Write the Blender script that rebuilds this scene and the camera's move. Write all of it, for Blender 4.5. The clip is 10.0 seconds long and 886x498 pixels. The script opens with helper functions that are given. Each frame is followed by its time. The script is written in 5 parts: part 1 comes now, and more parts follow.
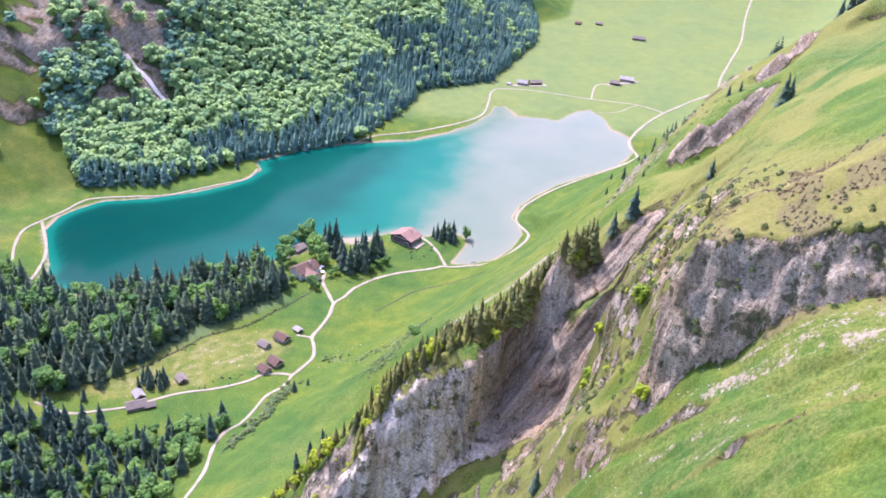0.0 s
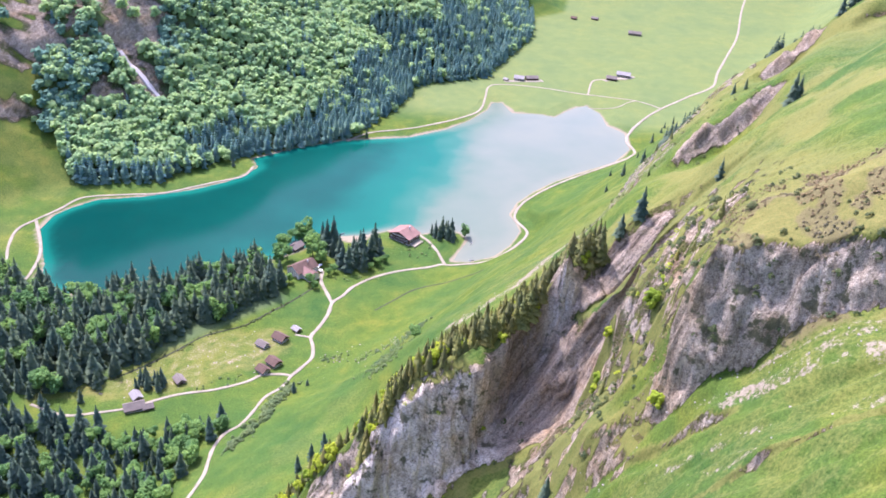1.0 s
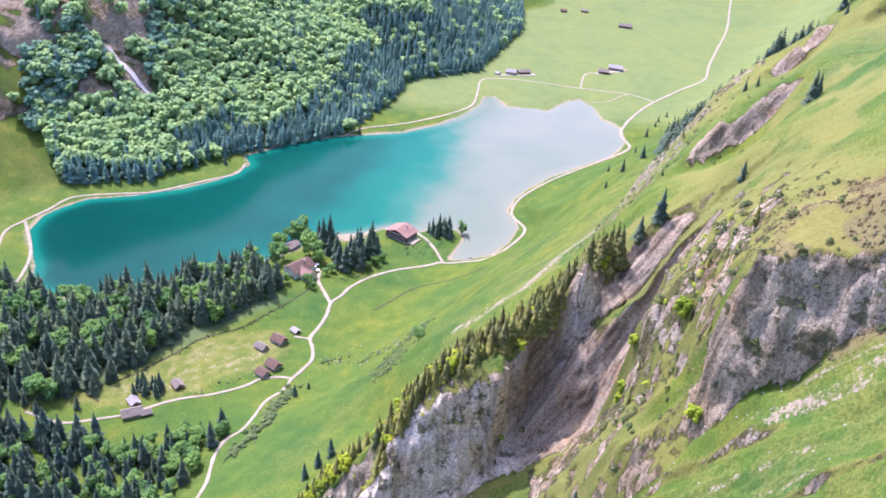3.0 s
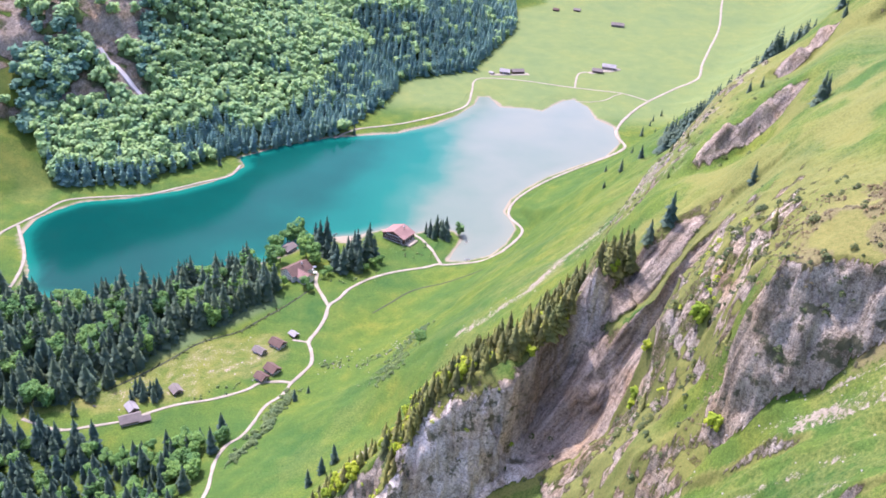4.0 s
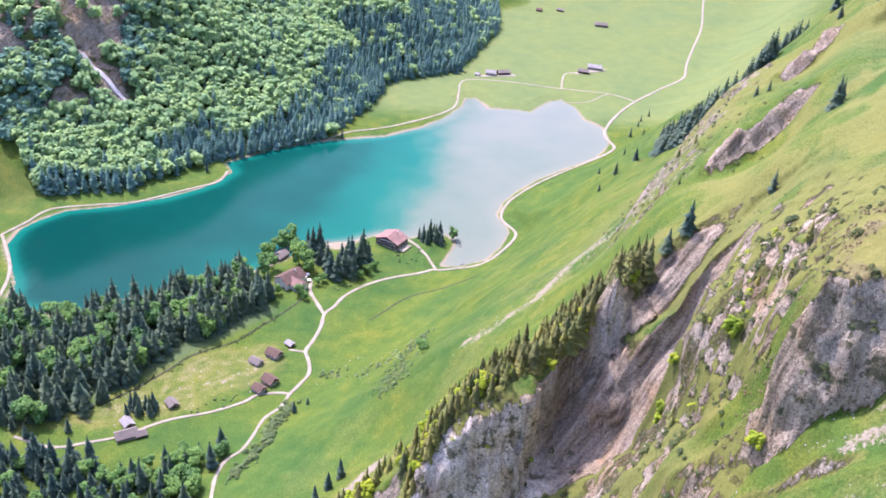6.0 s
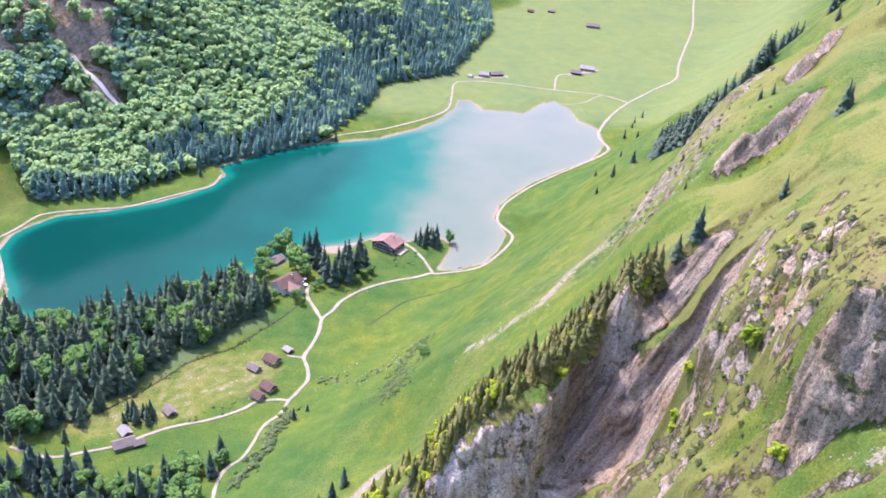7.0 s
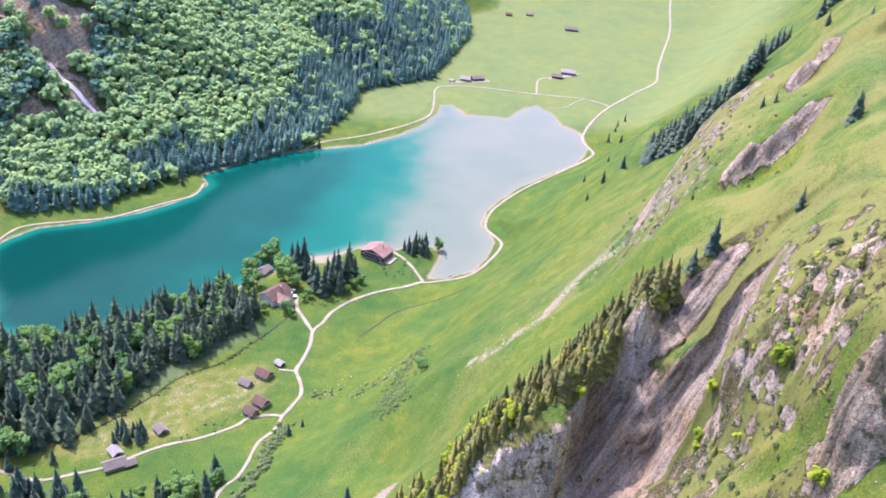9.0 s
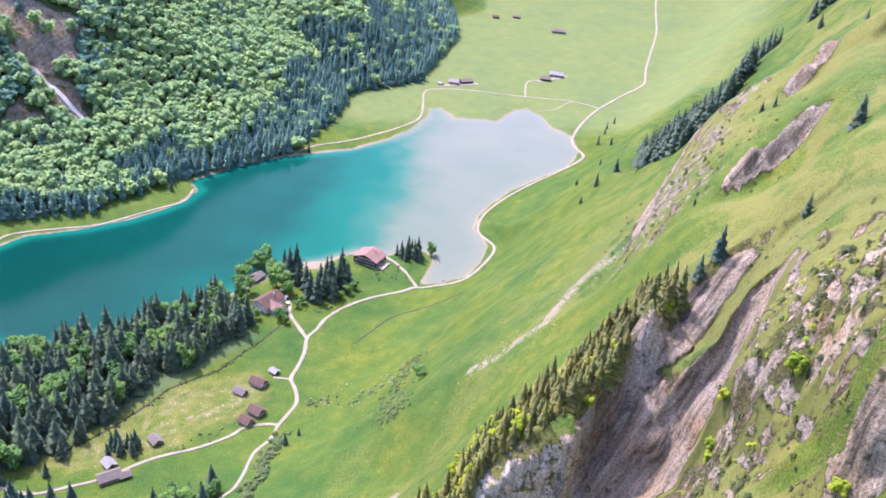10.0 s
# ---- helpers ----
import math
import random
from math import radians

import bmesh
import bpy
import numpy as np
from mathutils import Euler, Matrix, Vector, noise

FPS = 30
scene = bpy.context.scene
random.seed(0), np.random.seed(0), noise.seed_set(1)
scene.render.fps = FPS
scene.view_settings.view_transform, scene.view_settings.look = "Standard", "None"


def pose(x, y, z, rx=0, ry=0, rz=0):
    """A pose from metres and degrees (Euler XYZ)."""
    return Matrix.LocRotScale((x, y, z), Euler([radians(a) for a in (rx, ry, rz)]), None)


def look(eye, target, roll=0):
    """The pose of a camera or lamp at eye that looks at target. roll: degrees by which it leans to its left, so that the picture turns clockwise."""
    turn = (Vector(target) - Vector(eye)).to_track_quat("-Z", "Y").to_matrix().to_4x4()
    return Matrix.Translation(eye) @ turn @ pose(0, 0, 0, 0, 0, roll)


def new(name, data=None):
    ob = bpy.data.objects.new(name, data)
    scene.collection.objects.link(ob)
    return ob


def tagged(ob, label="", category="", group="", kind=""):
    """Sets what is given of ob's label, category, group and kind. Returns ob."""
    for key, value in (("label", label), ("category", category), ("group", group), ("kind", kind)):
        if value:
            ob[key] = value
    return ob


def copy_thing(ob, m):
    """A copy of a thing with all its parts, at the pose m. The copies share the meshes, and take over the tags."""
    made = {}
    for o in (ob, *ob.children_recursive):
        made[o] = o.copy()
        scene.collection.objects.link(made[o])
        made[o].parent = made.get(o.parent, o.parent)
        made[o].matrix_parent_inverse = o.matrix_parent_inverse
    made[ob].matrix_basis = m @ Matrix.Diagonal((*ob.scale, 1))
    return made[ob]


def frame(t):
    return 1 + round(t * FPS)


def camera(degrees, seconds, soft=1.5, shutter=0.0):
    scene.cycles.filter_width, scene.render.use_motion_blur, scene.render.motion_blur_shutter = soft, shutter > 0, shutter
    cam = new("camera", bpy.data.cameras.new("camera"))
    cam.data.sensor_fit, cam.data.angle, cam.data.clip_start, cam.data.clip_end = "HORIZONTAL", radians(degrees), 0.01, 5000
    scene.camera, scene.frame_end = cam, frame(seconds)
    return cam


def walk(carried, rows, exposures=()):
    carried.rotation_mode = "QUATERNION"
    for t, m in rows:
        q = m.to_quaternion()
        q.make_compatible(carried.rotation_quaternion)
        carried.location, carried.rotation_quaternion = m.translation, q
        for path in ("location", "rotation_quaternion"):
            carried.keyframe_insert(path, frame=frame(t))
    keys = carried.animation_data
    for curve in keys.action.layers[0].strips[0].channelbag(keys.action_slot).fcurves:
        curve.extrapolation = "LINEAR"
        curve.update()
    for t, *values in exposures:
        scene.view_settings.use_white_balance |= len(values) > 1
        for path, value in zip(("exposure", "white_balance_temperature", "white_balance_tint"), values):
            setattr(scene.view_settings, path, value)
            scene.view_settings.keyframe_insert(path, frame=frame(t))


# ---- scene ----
cam = camera(54.5, 10.0, soft=1.7)
PATH = [
    (0, (8.655, -17.373, 410.784), (8.611, -15.626, 409.81), 4.3),
    (0.5, (6.095, -14.353, 410.707), (6.058, -12.609, 409.73), 4.4),
    (1, (3.074, -11.23, 410.659), (3.047, -9.489, 409.675), 4.4),
    (1.5, (-0.035, -8.596, 410.495), (-0.053, -6.858, 409.507), 4.5),
    (2, (-3.64, -5.851, 410.351), (-3.648, -4.114, 409.359), 4.5),
    (2.5, (-6.965, -3.296, 410.161), (-6.964, -1.561, 409.165), 4.5),
    (4, (-18.327, 4.033, 409.385), (-18.291, 5.765, 408.387), 4.6),
    (4.5, (-22.034, 6.334, 409.257), (-21.986, 8.066, 408.258), 4.6),
    (5, (-26.192, 8.836, 409.112), (-26.131, 10.569, 408.114), 4.7),
    (5.5, (-29.929, 11.078, 409.054), (-29.855, 12.81, 408.057), 4.7),
    (7, (-41.932, 18.724, 408.946), (-41.817, 20.456, 407.952), 4.8),
    (7.5, (-45.619, 21.344, 408.86), (-45.491, 23.076, 407.868), 4.9),
    (8, (-49.532, 24.194, 408.79), (-49.387, 25.926, 407.8), 4.9),
    (8.5, (-53.264, 26.746, 408.797), (-53.103, 28.478, 407.81), 5.0),
    (9, (-57.207, 29.617, 408.9), (-57.029, 31.348, 407.914), 5.1),
    (9.5, (-61.028, 32.21, 408.838), (-60.833, 33.941, 407.855), 5.2),
    (10, (-65.038, 35.17, 408.819), (-64.824, 36.9, 407.839), 5.2),
]
walk(cam, [(t, look(eye, target, roll)) for t, eye, target, roll in PATH],
     exposures=[(0.0, 2.31, 5640, 41), (10.0, 2.24, 5640, 41)])

# ---- world and sun ----
SUN_FROM = Vector((-0.34, 0.44, 0.92)).normalized()
SUN_ELEV = math.asin(SUN_FROM.z)
SUN_AZ = math.atan2(SUN_FROM.x, SUN_FROM.y)
world = bpy.data.worlds.new("sky")
scene.world = world
world.use_nodes = True
wn, wl = world.node_tree.nodes, world.node_tree.links
sky = wn.new("ShaderNodeTexSky")
sky.sky_type, sky.sun_disc = "NISHITA", False
sky.sun_elevation, sky.sun_rotation = SUN_ELEV, SUN_AZ
sky.altitude, sky.air_density, sky.dust_density, sky.ozone_density = 1400, 0.8, 7.0, 1.0
wl.new(sky.outputs[0], wn["Background"].inputs[0])
wn["Background"].inputs[1].default_value = 0.15
sun = new("sun", bpy.data.lights.new("sun", "SUN"))
sun.data.energy, sun.data.angle, sun.data.color = 1.75, radians(1.0), (1.0, 0.94, 0.84)
sun.matrix_world = look((0, 0, 900), Vector((0, 0, 900)) - SUN_FROM)
# ---- plan of the valley (metres; the lake's surface is z = 0) ----
def lattice(ix, iy, iz, seed):
    h = (ix.astype(np.int64) * 374761393 + iy.astype(np.int64) * 668265263 + iz.astype(np.int64) * 2147483647 + seed * 1274126177) & 0xFFFFFFFF
    h = ((h ^ (h >> 13)) * 1274126177) & 0xFFFFFFFF
    h = h ^ (h >> 16)
    return (h & 0xFFFF) / 32767.5 - 1.0


def vnoise(x, y, z, seed=0):
    """Smooth noise in -1..1 at unit scale."""
    x, y, z = np.broadcast_arrays(np.asarray(x, float), np.asarray(y, float), np.asarray(z, float))
    fx, fy, fz = np.floor(x), np.floor(y), np.floor(z)
    u, v, w = x - fx, y - fy, z - fz
    u, v, w = u * u * (3 - 2 * u), v * v * (3 - 2 * v), w * w * (3 - 2 * w)
    total = 0
    for i in (0, 1):
        for j in (0, 1):
            for k in (0, 1):
                total = total + lattice(fx + i, fy + j, fz + k, seed) * (u if i else 1 - u) * (v if j else 1 - v) * (w if k else 1 - w)
    return total


def fractal(x, y, z, octaves=4, seed=0, gain=0.5):
    total, amp = 0, 1.0
    for o in range(octaves):
        total = total + amp * vnoise(x * 2 ** o, y * 2 ** o, z * 2 ** o, seed + o)
        amp *= gain
    return total


def step(a, b, v):
    t = np.clip((v - a) / (b - a), 0, 1)
    return t * t * (3 - 2 * t)


def curve(knots, v, soft=6.0):
    """A softened profile through (place, value) knots."""
    k, q = [p[0] for p in knots], [p[1] for p in knots]
    return sum(np.interp(v + o * soft, k, q) * w for o, w in ((-1, 0.2), (-0.5, 0.2), (0, 0.2), (0.5, 0.2), (1, 0.2)))


def offset_from(line, x, y, closed=False):
    """Distance from a polyline: positive on its left, or inside a closed one."""
    best, sign = np.full(np.shape(x), 1e18), np.zeros(np.shape(x))
    inside = np.zeros(np.shape(x), bool)
    pairs = list(zip(line, line[1:] + line[:1])) if closed else list(zip(line, line[1:]))
    for (ax, ay), (bx, by) in pairs:
        dx, dy = bx - ax, by - ay
        t = np.clip(((x - ax) * dx + (y - ay) * dy) / (dx * dx + dy * dy), 0, 1)
        gap = (x - ax - t * dx) ** 2 + (y - ay - t * dy) ** 2
        side = np.sign(dx * (y - ay) - dy * (x - ax))
        nearer = gap < best
        best, sign = np.where(nearer, gap, best), np.where(nearer, side, sign)
        if closed and ay != by:
            inside ^= ((ay > y) != (by > y)) & (x < ax + (y - ay) * dx / dy)
    best = np.sqrt(best)
    return np.where(inside, best, -best) if closed else best * sign


# the lake's shore, anticlockwise seen from below
LAKE = [(-349, 594), (-358, 626), (-380, 665), (-391, 688), (-391, 715), (-383, 732), (-364, 757), (-320, 773), (-280, 796), (-252, 820), (-237, 838),
        (-226, 866), (-237, 888), (-213, 911), (-193, 931), (-145, 963), (-105, 977), (-64, 992), (-21, 1028), (8, 1066), (32, 1112),
        (38, 1142), (52, 1145), (66, 1108), (105, 1112), (123, 1104), (140, 1130), (156, 1151), (172, 1160), (189, 1133), (193, 1089), (214, 1066), (213, 1011),
        (187, 964), (143, 926), (111, 894), (86, 863), (66, 830), (57, 801), (64, 783), (68, 765), (57, 733), (41, 709), (17, 694), (2, 694)]
LAKE += [(8, 715), (16, 738), (6, 752), (-14, 752), (-30, 742), (-58, 748), (-88, 728), (-112, 722), (-160, 672), (-230, 618), (-300, 580)]
# the foot of the wooded mountain side
FOOT = [(-640, 200), (-520, 560), (-455, 700), (-400, 762), (-316, 806), (-257, 884), (-190, 941), (-148, 985), (-122, 1040), (-86, 1085),
        (-70, 1180), (31, 1245), (60, 1340), (105, 1470), (112, 1600), (170, 1650), (200, 1850), (330, 2300), (700, 3600)]
# right-hand slope: d runs uphill, s along it
SLOPE_X, SLOPE_Y = 70.0, 770.0
HILL_FAR = [(-45, 0), (-20, 1), (2, 6), (25, 20), (45, 36), (73, 66), (100, 96), (123, 121), (157, 153), (175, 175), (190, 197), (210, 231), (225, 245), (246, 258), (257, 272),
            (268, 286), (290, 302), (312, 318), (330, 331), (400, 385), (650, 545), (1000, 660)]
HILL_NEAR = [(-45, 0), (-20, 4), (10, 14), (60, 42), (90, 58), (112, 80), (130, 105), (150, 138), (165, 163), (176, 178), (187, 187), (206, 202), (220, 226),
             (235, 238), (246, 252), (262, 270), (271, 281), (280, 290), (290, 299), (312, 317), (330, 331), (400, 385), (650, 545), (1000, 660)]
HILL_LOW = [(-45, -5), (60, 20), (120, 60), (150, 86), (180, 116), (206, 144), (219, 163), (240, 186), (256, 208), (278, 231), (300, 250), (325, 276), (339, 294),
            (400, 350), (650, 560), (1000, 700)]
# where the cliff breaks the slope, and how abruptly
BREAK = [(60, -540), (120, -500), (150, -498), (171, -492), (188, -482), (198, -473), (206, -462), (214, -442), (224, -428), (232, -412), (238, -404), (243, -408), (248, -438), (255, -444),
         (260, -434), (264, -458), (270, -478), (278, -486), (287, -495), (300, -496), (316, -491), (330, -494), (400, -503), (900, -540)]
SHARP = [(60, 14), (171, 13), (206, 10), (222, 14), (236, 32), (246, 30), (252, 24), (262, 26), (270, 27), (278, 18), (287, 8), (298, 4), (330, 4), (900, 6)]
WOODED = [(0, 0), (15, 3), (40, 18), (80, 46), (120, 77), (160, 106), (260, 176), (400, 258), (700, 400), (1200, 560), (3000, 760)]


def hill_axes(x, y):
    return 0.8675 * (x - SLOPE_X) - 0.4975 * (y - SLOPE_Y), 0.4975 * (x - SLOPE_X) + 0.8675 * (y - SLOPE_Y)


def hill_point(d, s):
    return SLOPE_X + 0.8675 * d + 0.4975 * s, SLOPE_Y - 0.4975 * d + 0.8675 * s


def scarp(d, s, d0, s0, d1, s1, rise, reach):
    """A rock step on the slope that faces along it, from (d0, s0) to (d1, s1)."""
    t = np.clip((d - d0) / (d1 - d0), 0, 1)
    line = s0 + (s1 - s0) * t + 3.0 * vnoise(d / 9, 0, 0, 41)
    window = step(-0.12, 0.15, (d - d0) / (d1 - d0)) * (1 - step(0.85, 1.12, (d - d0) / (d1 - d0)))
    gap = s - line
    lift = rise * window * step(-4, 3, gap) * np.exp(-np.clip(gap - 3, 0, None) / reach)
    lift = lift - 0.25 * rise * window * (1 - step(-4, 3, gap)) * np.exp(-np.clip(-gap - 3, 0, None) / 10)
    face = window * step(-7, -3, gap) * (1 - step(1, 4, gap))
    return lift, face


def fin(x, y, x0, y0, x1, y1, rise, reach):
    """A tilted slab of rock on the slope: gentle on its far side, sheer towards the near one."""
    long = math.hypot(x1 - x0, y1 - y0)
    ux, uy = (x1 - x0) / long, (y1 - y0) / long
    t = ((x - x0) * ux + (y - y0) * uy) / long
    gap = (y - y0) * ux - (x - x0) * uy + 1.1 * vnoise(t * long / 13, 0, 0, 43) + 0.8 * vnoise(t * long / 4, 0, 0, 44)
    window = step(-0.10, 0.18, t) * (1 - step(0.75, 1.12, t)) * (0.9 + 0.2 * vnoise(t * long / 11, 3, 0, 45))
    k = rise / 6.5
    far = rise * np.exp(-np.clip(gap, 0, None) / reach)
    near = rise - 1.75 * rise * step(0, -7 * k, gap) + 0.75 * rise * step(-8 * k, -30 * k, gap)
    lift = window * np.where(gap > 0, far, near)
    face = window * step(2.5 * k, 0.5 * k, gap) * (1 - step(-7 * k, -9 * k, gap))
    return lift, face * (1.7 if k > 0.5 else 0.55)


# the broken ground above the gullies, as lines (x, y, height) that run across it, from the near pasture to the crest of the rib
PASTURE_LOW = [(-40, 127, 85), (0, 127, 150), (30, 127, 212), (50, 127, 246), (65, 130, 264), (76, 138, 276), (81, 127, 289), (90, 126, 299), (105, 125, 312), (118, 120, 326), (134, 120, 339)]
PASTURE_MID = [(-40, 165, 66), (0, 165, 115), (30, 165, 172), (50, 165, 222), (61, 168, 240), (71, 166, 256), (77, 160, 265), (86, 159, 275), (95, 158.5, 283), (105, 156, 295), (118, 152, 309), (134, 150, 323)]
BLUFF_FOOT = [(-40, 188, 66), (0, 196, 104), (30, 196, 154), (45, 196, 186), (54.5, 194, 206), (61, 187, 227), (68, 190, 239), (73.5, 187, 251), (79.5, 187, 262), (86, 183.5, 269), (92, 183.5, 277),
              (100, 180, 286), (106, 176, 291), (118, 170, 302), (134, 164, 315)]
BLUFF_BROW = [(-40, 196, 68), (0, 204, 106), (30, 204, 156), (45, 206, 192), (52, 209, 216), (60, 207, 229), (65, 203, 240), (69, 200.5, 251), (70.6, 201, 276), (74, 199, 288), (76, 200.5, 295), (81, 196, 297),
              (89, 195.5, 301), (99, 188, 305), (107, 183, 310), (118, 177, 318), (134, 171, 331)]
HEAD_LOW = [(-40, 208, 70), (0, 216, 110), (30, 216, 160), (45, 217, 190), (52, 216, 213), (60, 217, 226), (64, 214, 238), (67.5, 215, 244), (71, 212, 258), (74, 214, 272), (79, 215, 286), (85, 215, 296),
            (90.5, 213, 303), (105, 206, 314.5), (118, 202, 325), (134, 198, 339)]
HEAD_MID = [(-40, 222, 74), (0, 236, 122), (30, 236, 162), (44, 235, 187.5), (50.5, 236, 198), (58, 238, 212), (61, 240, 217), (63.7, 240, 228.5), (66, 240, 242), (70.3, 235.5, 256), (73.7, 237, 266), (80.5, 236, 280),
            (86.5, 235, 289), (95, 237, 297), (107, 237, 306), (118, 237, 314), (134, 237, 327)]
HEAD_FAR = [(-40, 230, 79), (0, 246, 134), (30, 255, 158), (44, 254, 176), (56, 255.5, 187), (58.5, 257, 197), (61, 250, 207), (64, 254, 226), (65.5, 256, 242), (68, 252, 252), (72, 254, 259), (75, 253, 264),
            (82, 254, 275), (95, 256, 287), (107, 262, 295), (118, 265, 302), (134, 265, 316)]
CLEFT_RIM = [(-40, 234, 84), (0, 248.5, 139), (20, 258, 151), (30, 260, 158), (50, 259, 176), (56, 259, 187), (60, 260, 203), (63, 259, 222), (65, 260, 236), (69.8, 264.5, 245), (72.7, 264.5, 255), (76, 267.5, 257),
             (81, 272, 259.5), (85, 277, 262), (92, 283, 268.5), (107, 290, 281), (118, 294, 288), (134, 294, 303)]
CLEFT = [(-40, 236, 85), (0, 250, 142), (20, 262, 152), (28, 268, 157.5), (40, 270, 163), (50, 269, 169), (56, 268, 177), (60, 267, 188), (63.4, 266, 197), (65.5, 268, 202), (70, 273, 210), (76, 278, 224),
         (82, 281.5, 240), (88, 285.5, 257), (95, 290, 267), (107, 296, 276), (118, 300, 284), (134, 300, 300)]
SLAB_FOOT = [(-40, 237, 85.5), (0, 251.5, 142), (20, 264.5, 153), (31, 272, 160), (40, 275, 166), (44, 276, 170.5), (50, 275, 173.5), (56, 276.5, 183), (59, 278.5, 193), (62, 279.5, 201), (66, 281.5, 206),
             (72, 284, 216), (79, 288, 228), (84, 289.5, 243), (90, 289, 258), (95, 293, 266), (107, 300, 273), (118, 303, 283), (134, 303, 298)]
SLAB_TOP = [(-40, 239, 86), (0, 253, 143), (20, 266, 154), (31, 276, 165), (40, 280, 173), (44, 280, 179), (50.5, 283, 194), (56, 284, 204.5), (60.5, 284.5, 215), (66, 286, 224), (72, 287.5, 232),
            (79.5, 292, 242), (84.5, 293.5, 251), (90, 292, 260), (95, 296, 263.5), (107, 304, 269), (118, 306, 281), (134, 306, 296)]
GULLY = [(-40, 244, 88), (-26, 246, 112), (-15, 250, 135), (0, 255.5, 150), (8, 259.5, 155), (17, 263.5, 159), (24, 272, 159), (31, 282, 167), (39.5, 290, 180), (47, 294.5, 192), (51, 294, 199), (60, 291.5, 212),
         (65, 293.5, 217), (71, 299, 217.5), (76.6, 305, 221.5), (84, 308.5, 233), (90, 313, 243), (96, 317, 248), (107, 318, 262), (118, 318, 275), (134, 318, 291)]
RIB_EDGE = [(-40, 247, 122), (-26, 250, 152), (-15, 262, 174), (-5, 267.5, 185), (6, 266.8, 188.5), (15, 266.5, 190.5), (20, 271, 193), (26, 280, 198.5), (33, 286.5, 201), (40, 292, 205), (46, 296.5, 214), (50, 297.3, 233),
            (55, 299.5, 227), (60, 302, 221.5), (68, 311, 223.5), (73.5, 315, 232), (81.6, 319, 238.5), (88.6, 322, 244), (96, 322, 250), (107, 321, 264), (118, 320.5, 277), (134, 320.5, 292)]
RIB_CREST = [(-40, 250, 126), (-26, 255, 157), (-15, 267, 177.5), (-5, 271.5, 188), (6, 273, 193.5), (15, 278, 197.5), (26, 284, 202), (33, 289.5, 205), (40, 294.5, 210), (46, 299, 219), (50, 300, 236),
             (54, 303, 228.5), (60, 307.5, 225), (68, 314.5, 227), (73.5, 319, 235), (81.6, 323.5, 241), (88.6, 326, 247), (96, 327, 252), (107, 326, 264), (118, 326, 276), (134, 326, 291)]
# each line with how bare the ground lies from it to the next one
BROKEN = [(PASTURE_LOW, -0.2), (PASTURE_MID, -0.2), (BLUFF_FOOT, 1.5), (BLUFF_BROW, 0.0), (HEAD_LOW, 0.45), (HEAD_MID, 0.9), (HEAD_FAR, 0.7), (CLEFT_RIM, 1.3), (CLEFT, 1.5), (SLAB_FOOT, 1.5),
          (SLAB_TOP, 0.3), (GULLY, 1.5), (RIB_EDGE, 0.95), (RIB_CREST, 0.0)]


def line_at(line, x):
    """Place and height of a line across the broken ground."""
    k = [p[0] for p in line]
    return np.interp(x, k, [p[1] for p in line]), np.interp(x, k, [p[2] for p in line])


def broken_ground(x, y):
    """Height of the broken ground, how bare it lies, and how far it replaces the plain slope."""
    warp = np.clip(np.interp(x, [-40, 20, 60, 134], [2.4, 2.2, 1.3, 1.2]), 0, 3)
    xs = x + warp * 0.9 * fractal(x / 11, y / 11, 0, 3, 141, 0.6)
    ys = y + warp * fractal(x / 9, y / 9, 0, 4, 142, 0.6) + 1.0 * (np.abs(vnoise(x / 5, y / 13, 0, 143)) - 0.4)
    rows = [line_at(line, xs) for line, _ in BROKEN]
    z, bare = rows[0][1] + 0.42 * (rows[0][0] - ys), np.full(np.shape(x), BROKEN[0][1])
    for (y0, z0), (y1, z1), (_, b) in zip(rows, rows[1:], BROKEN):
        t = np.clip((ys - y0) / np.maximum(y1 - y0, 0.4), 0, 1)
        z, bare = np.where(ys >= y0, z0 + (z1 - z0) * t, z), np.where(ys >= y0, b, bare)
    crest_y, crest_z = rows[-1]
    z = np.where(ys > crest_y, crest_z - 0.25 * (ys - crest_y), z)
    bare = np.where(ys > crest_y, np.exp(-(ys - crest_y) / 2.5) * 0.9, bare)
    # turf on the slab's back and at the bluff's low end, pale rock knobs on the rib's foot
    slab_back = (ys > rows[10][0]) & (ys < rows[11][0] + 1.0)
    bare = np.where(slab_back, np.interp(xs, [44, 55, 61, 84], [1.5, 1.3, 0.2, -0.4]) + 0.2 * fractal(x / 4, y / 4, 0, 3, 145), bare)
    cleft_side = (ys > rows[7][0]) & (ys < rows[8][0])
    bare = np.where(cleft_side, np.interp(xs, [56, 63, 67], [1.3, 0.9, -0.2]), bare)
    bluff = (ys > rows[2][0]) & (ys < rows[3][0])
    bare = np.where(bluff, np.interp(xs, [58, 66, 70], [0.5, 0.8, 1.5]), bare)
    bare = bare * np.where(ys > rows[7][0], 1 - step(90, 100, xs), 1.0)
    near = step(70, 112, y) * (1 - step(2, 20, y - crest_y)) * step(-48, -34, x + 0.0 * y) * (1 - step(112, 134, x))
    return z, bare, near


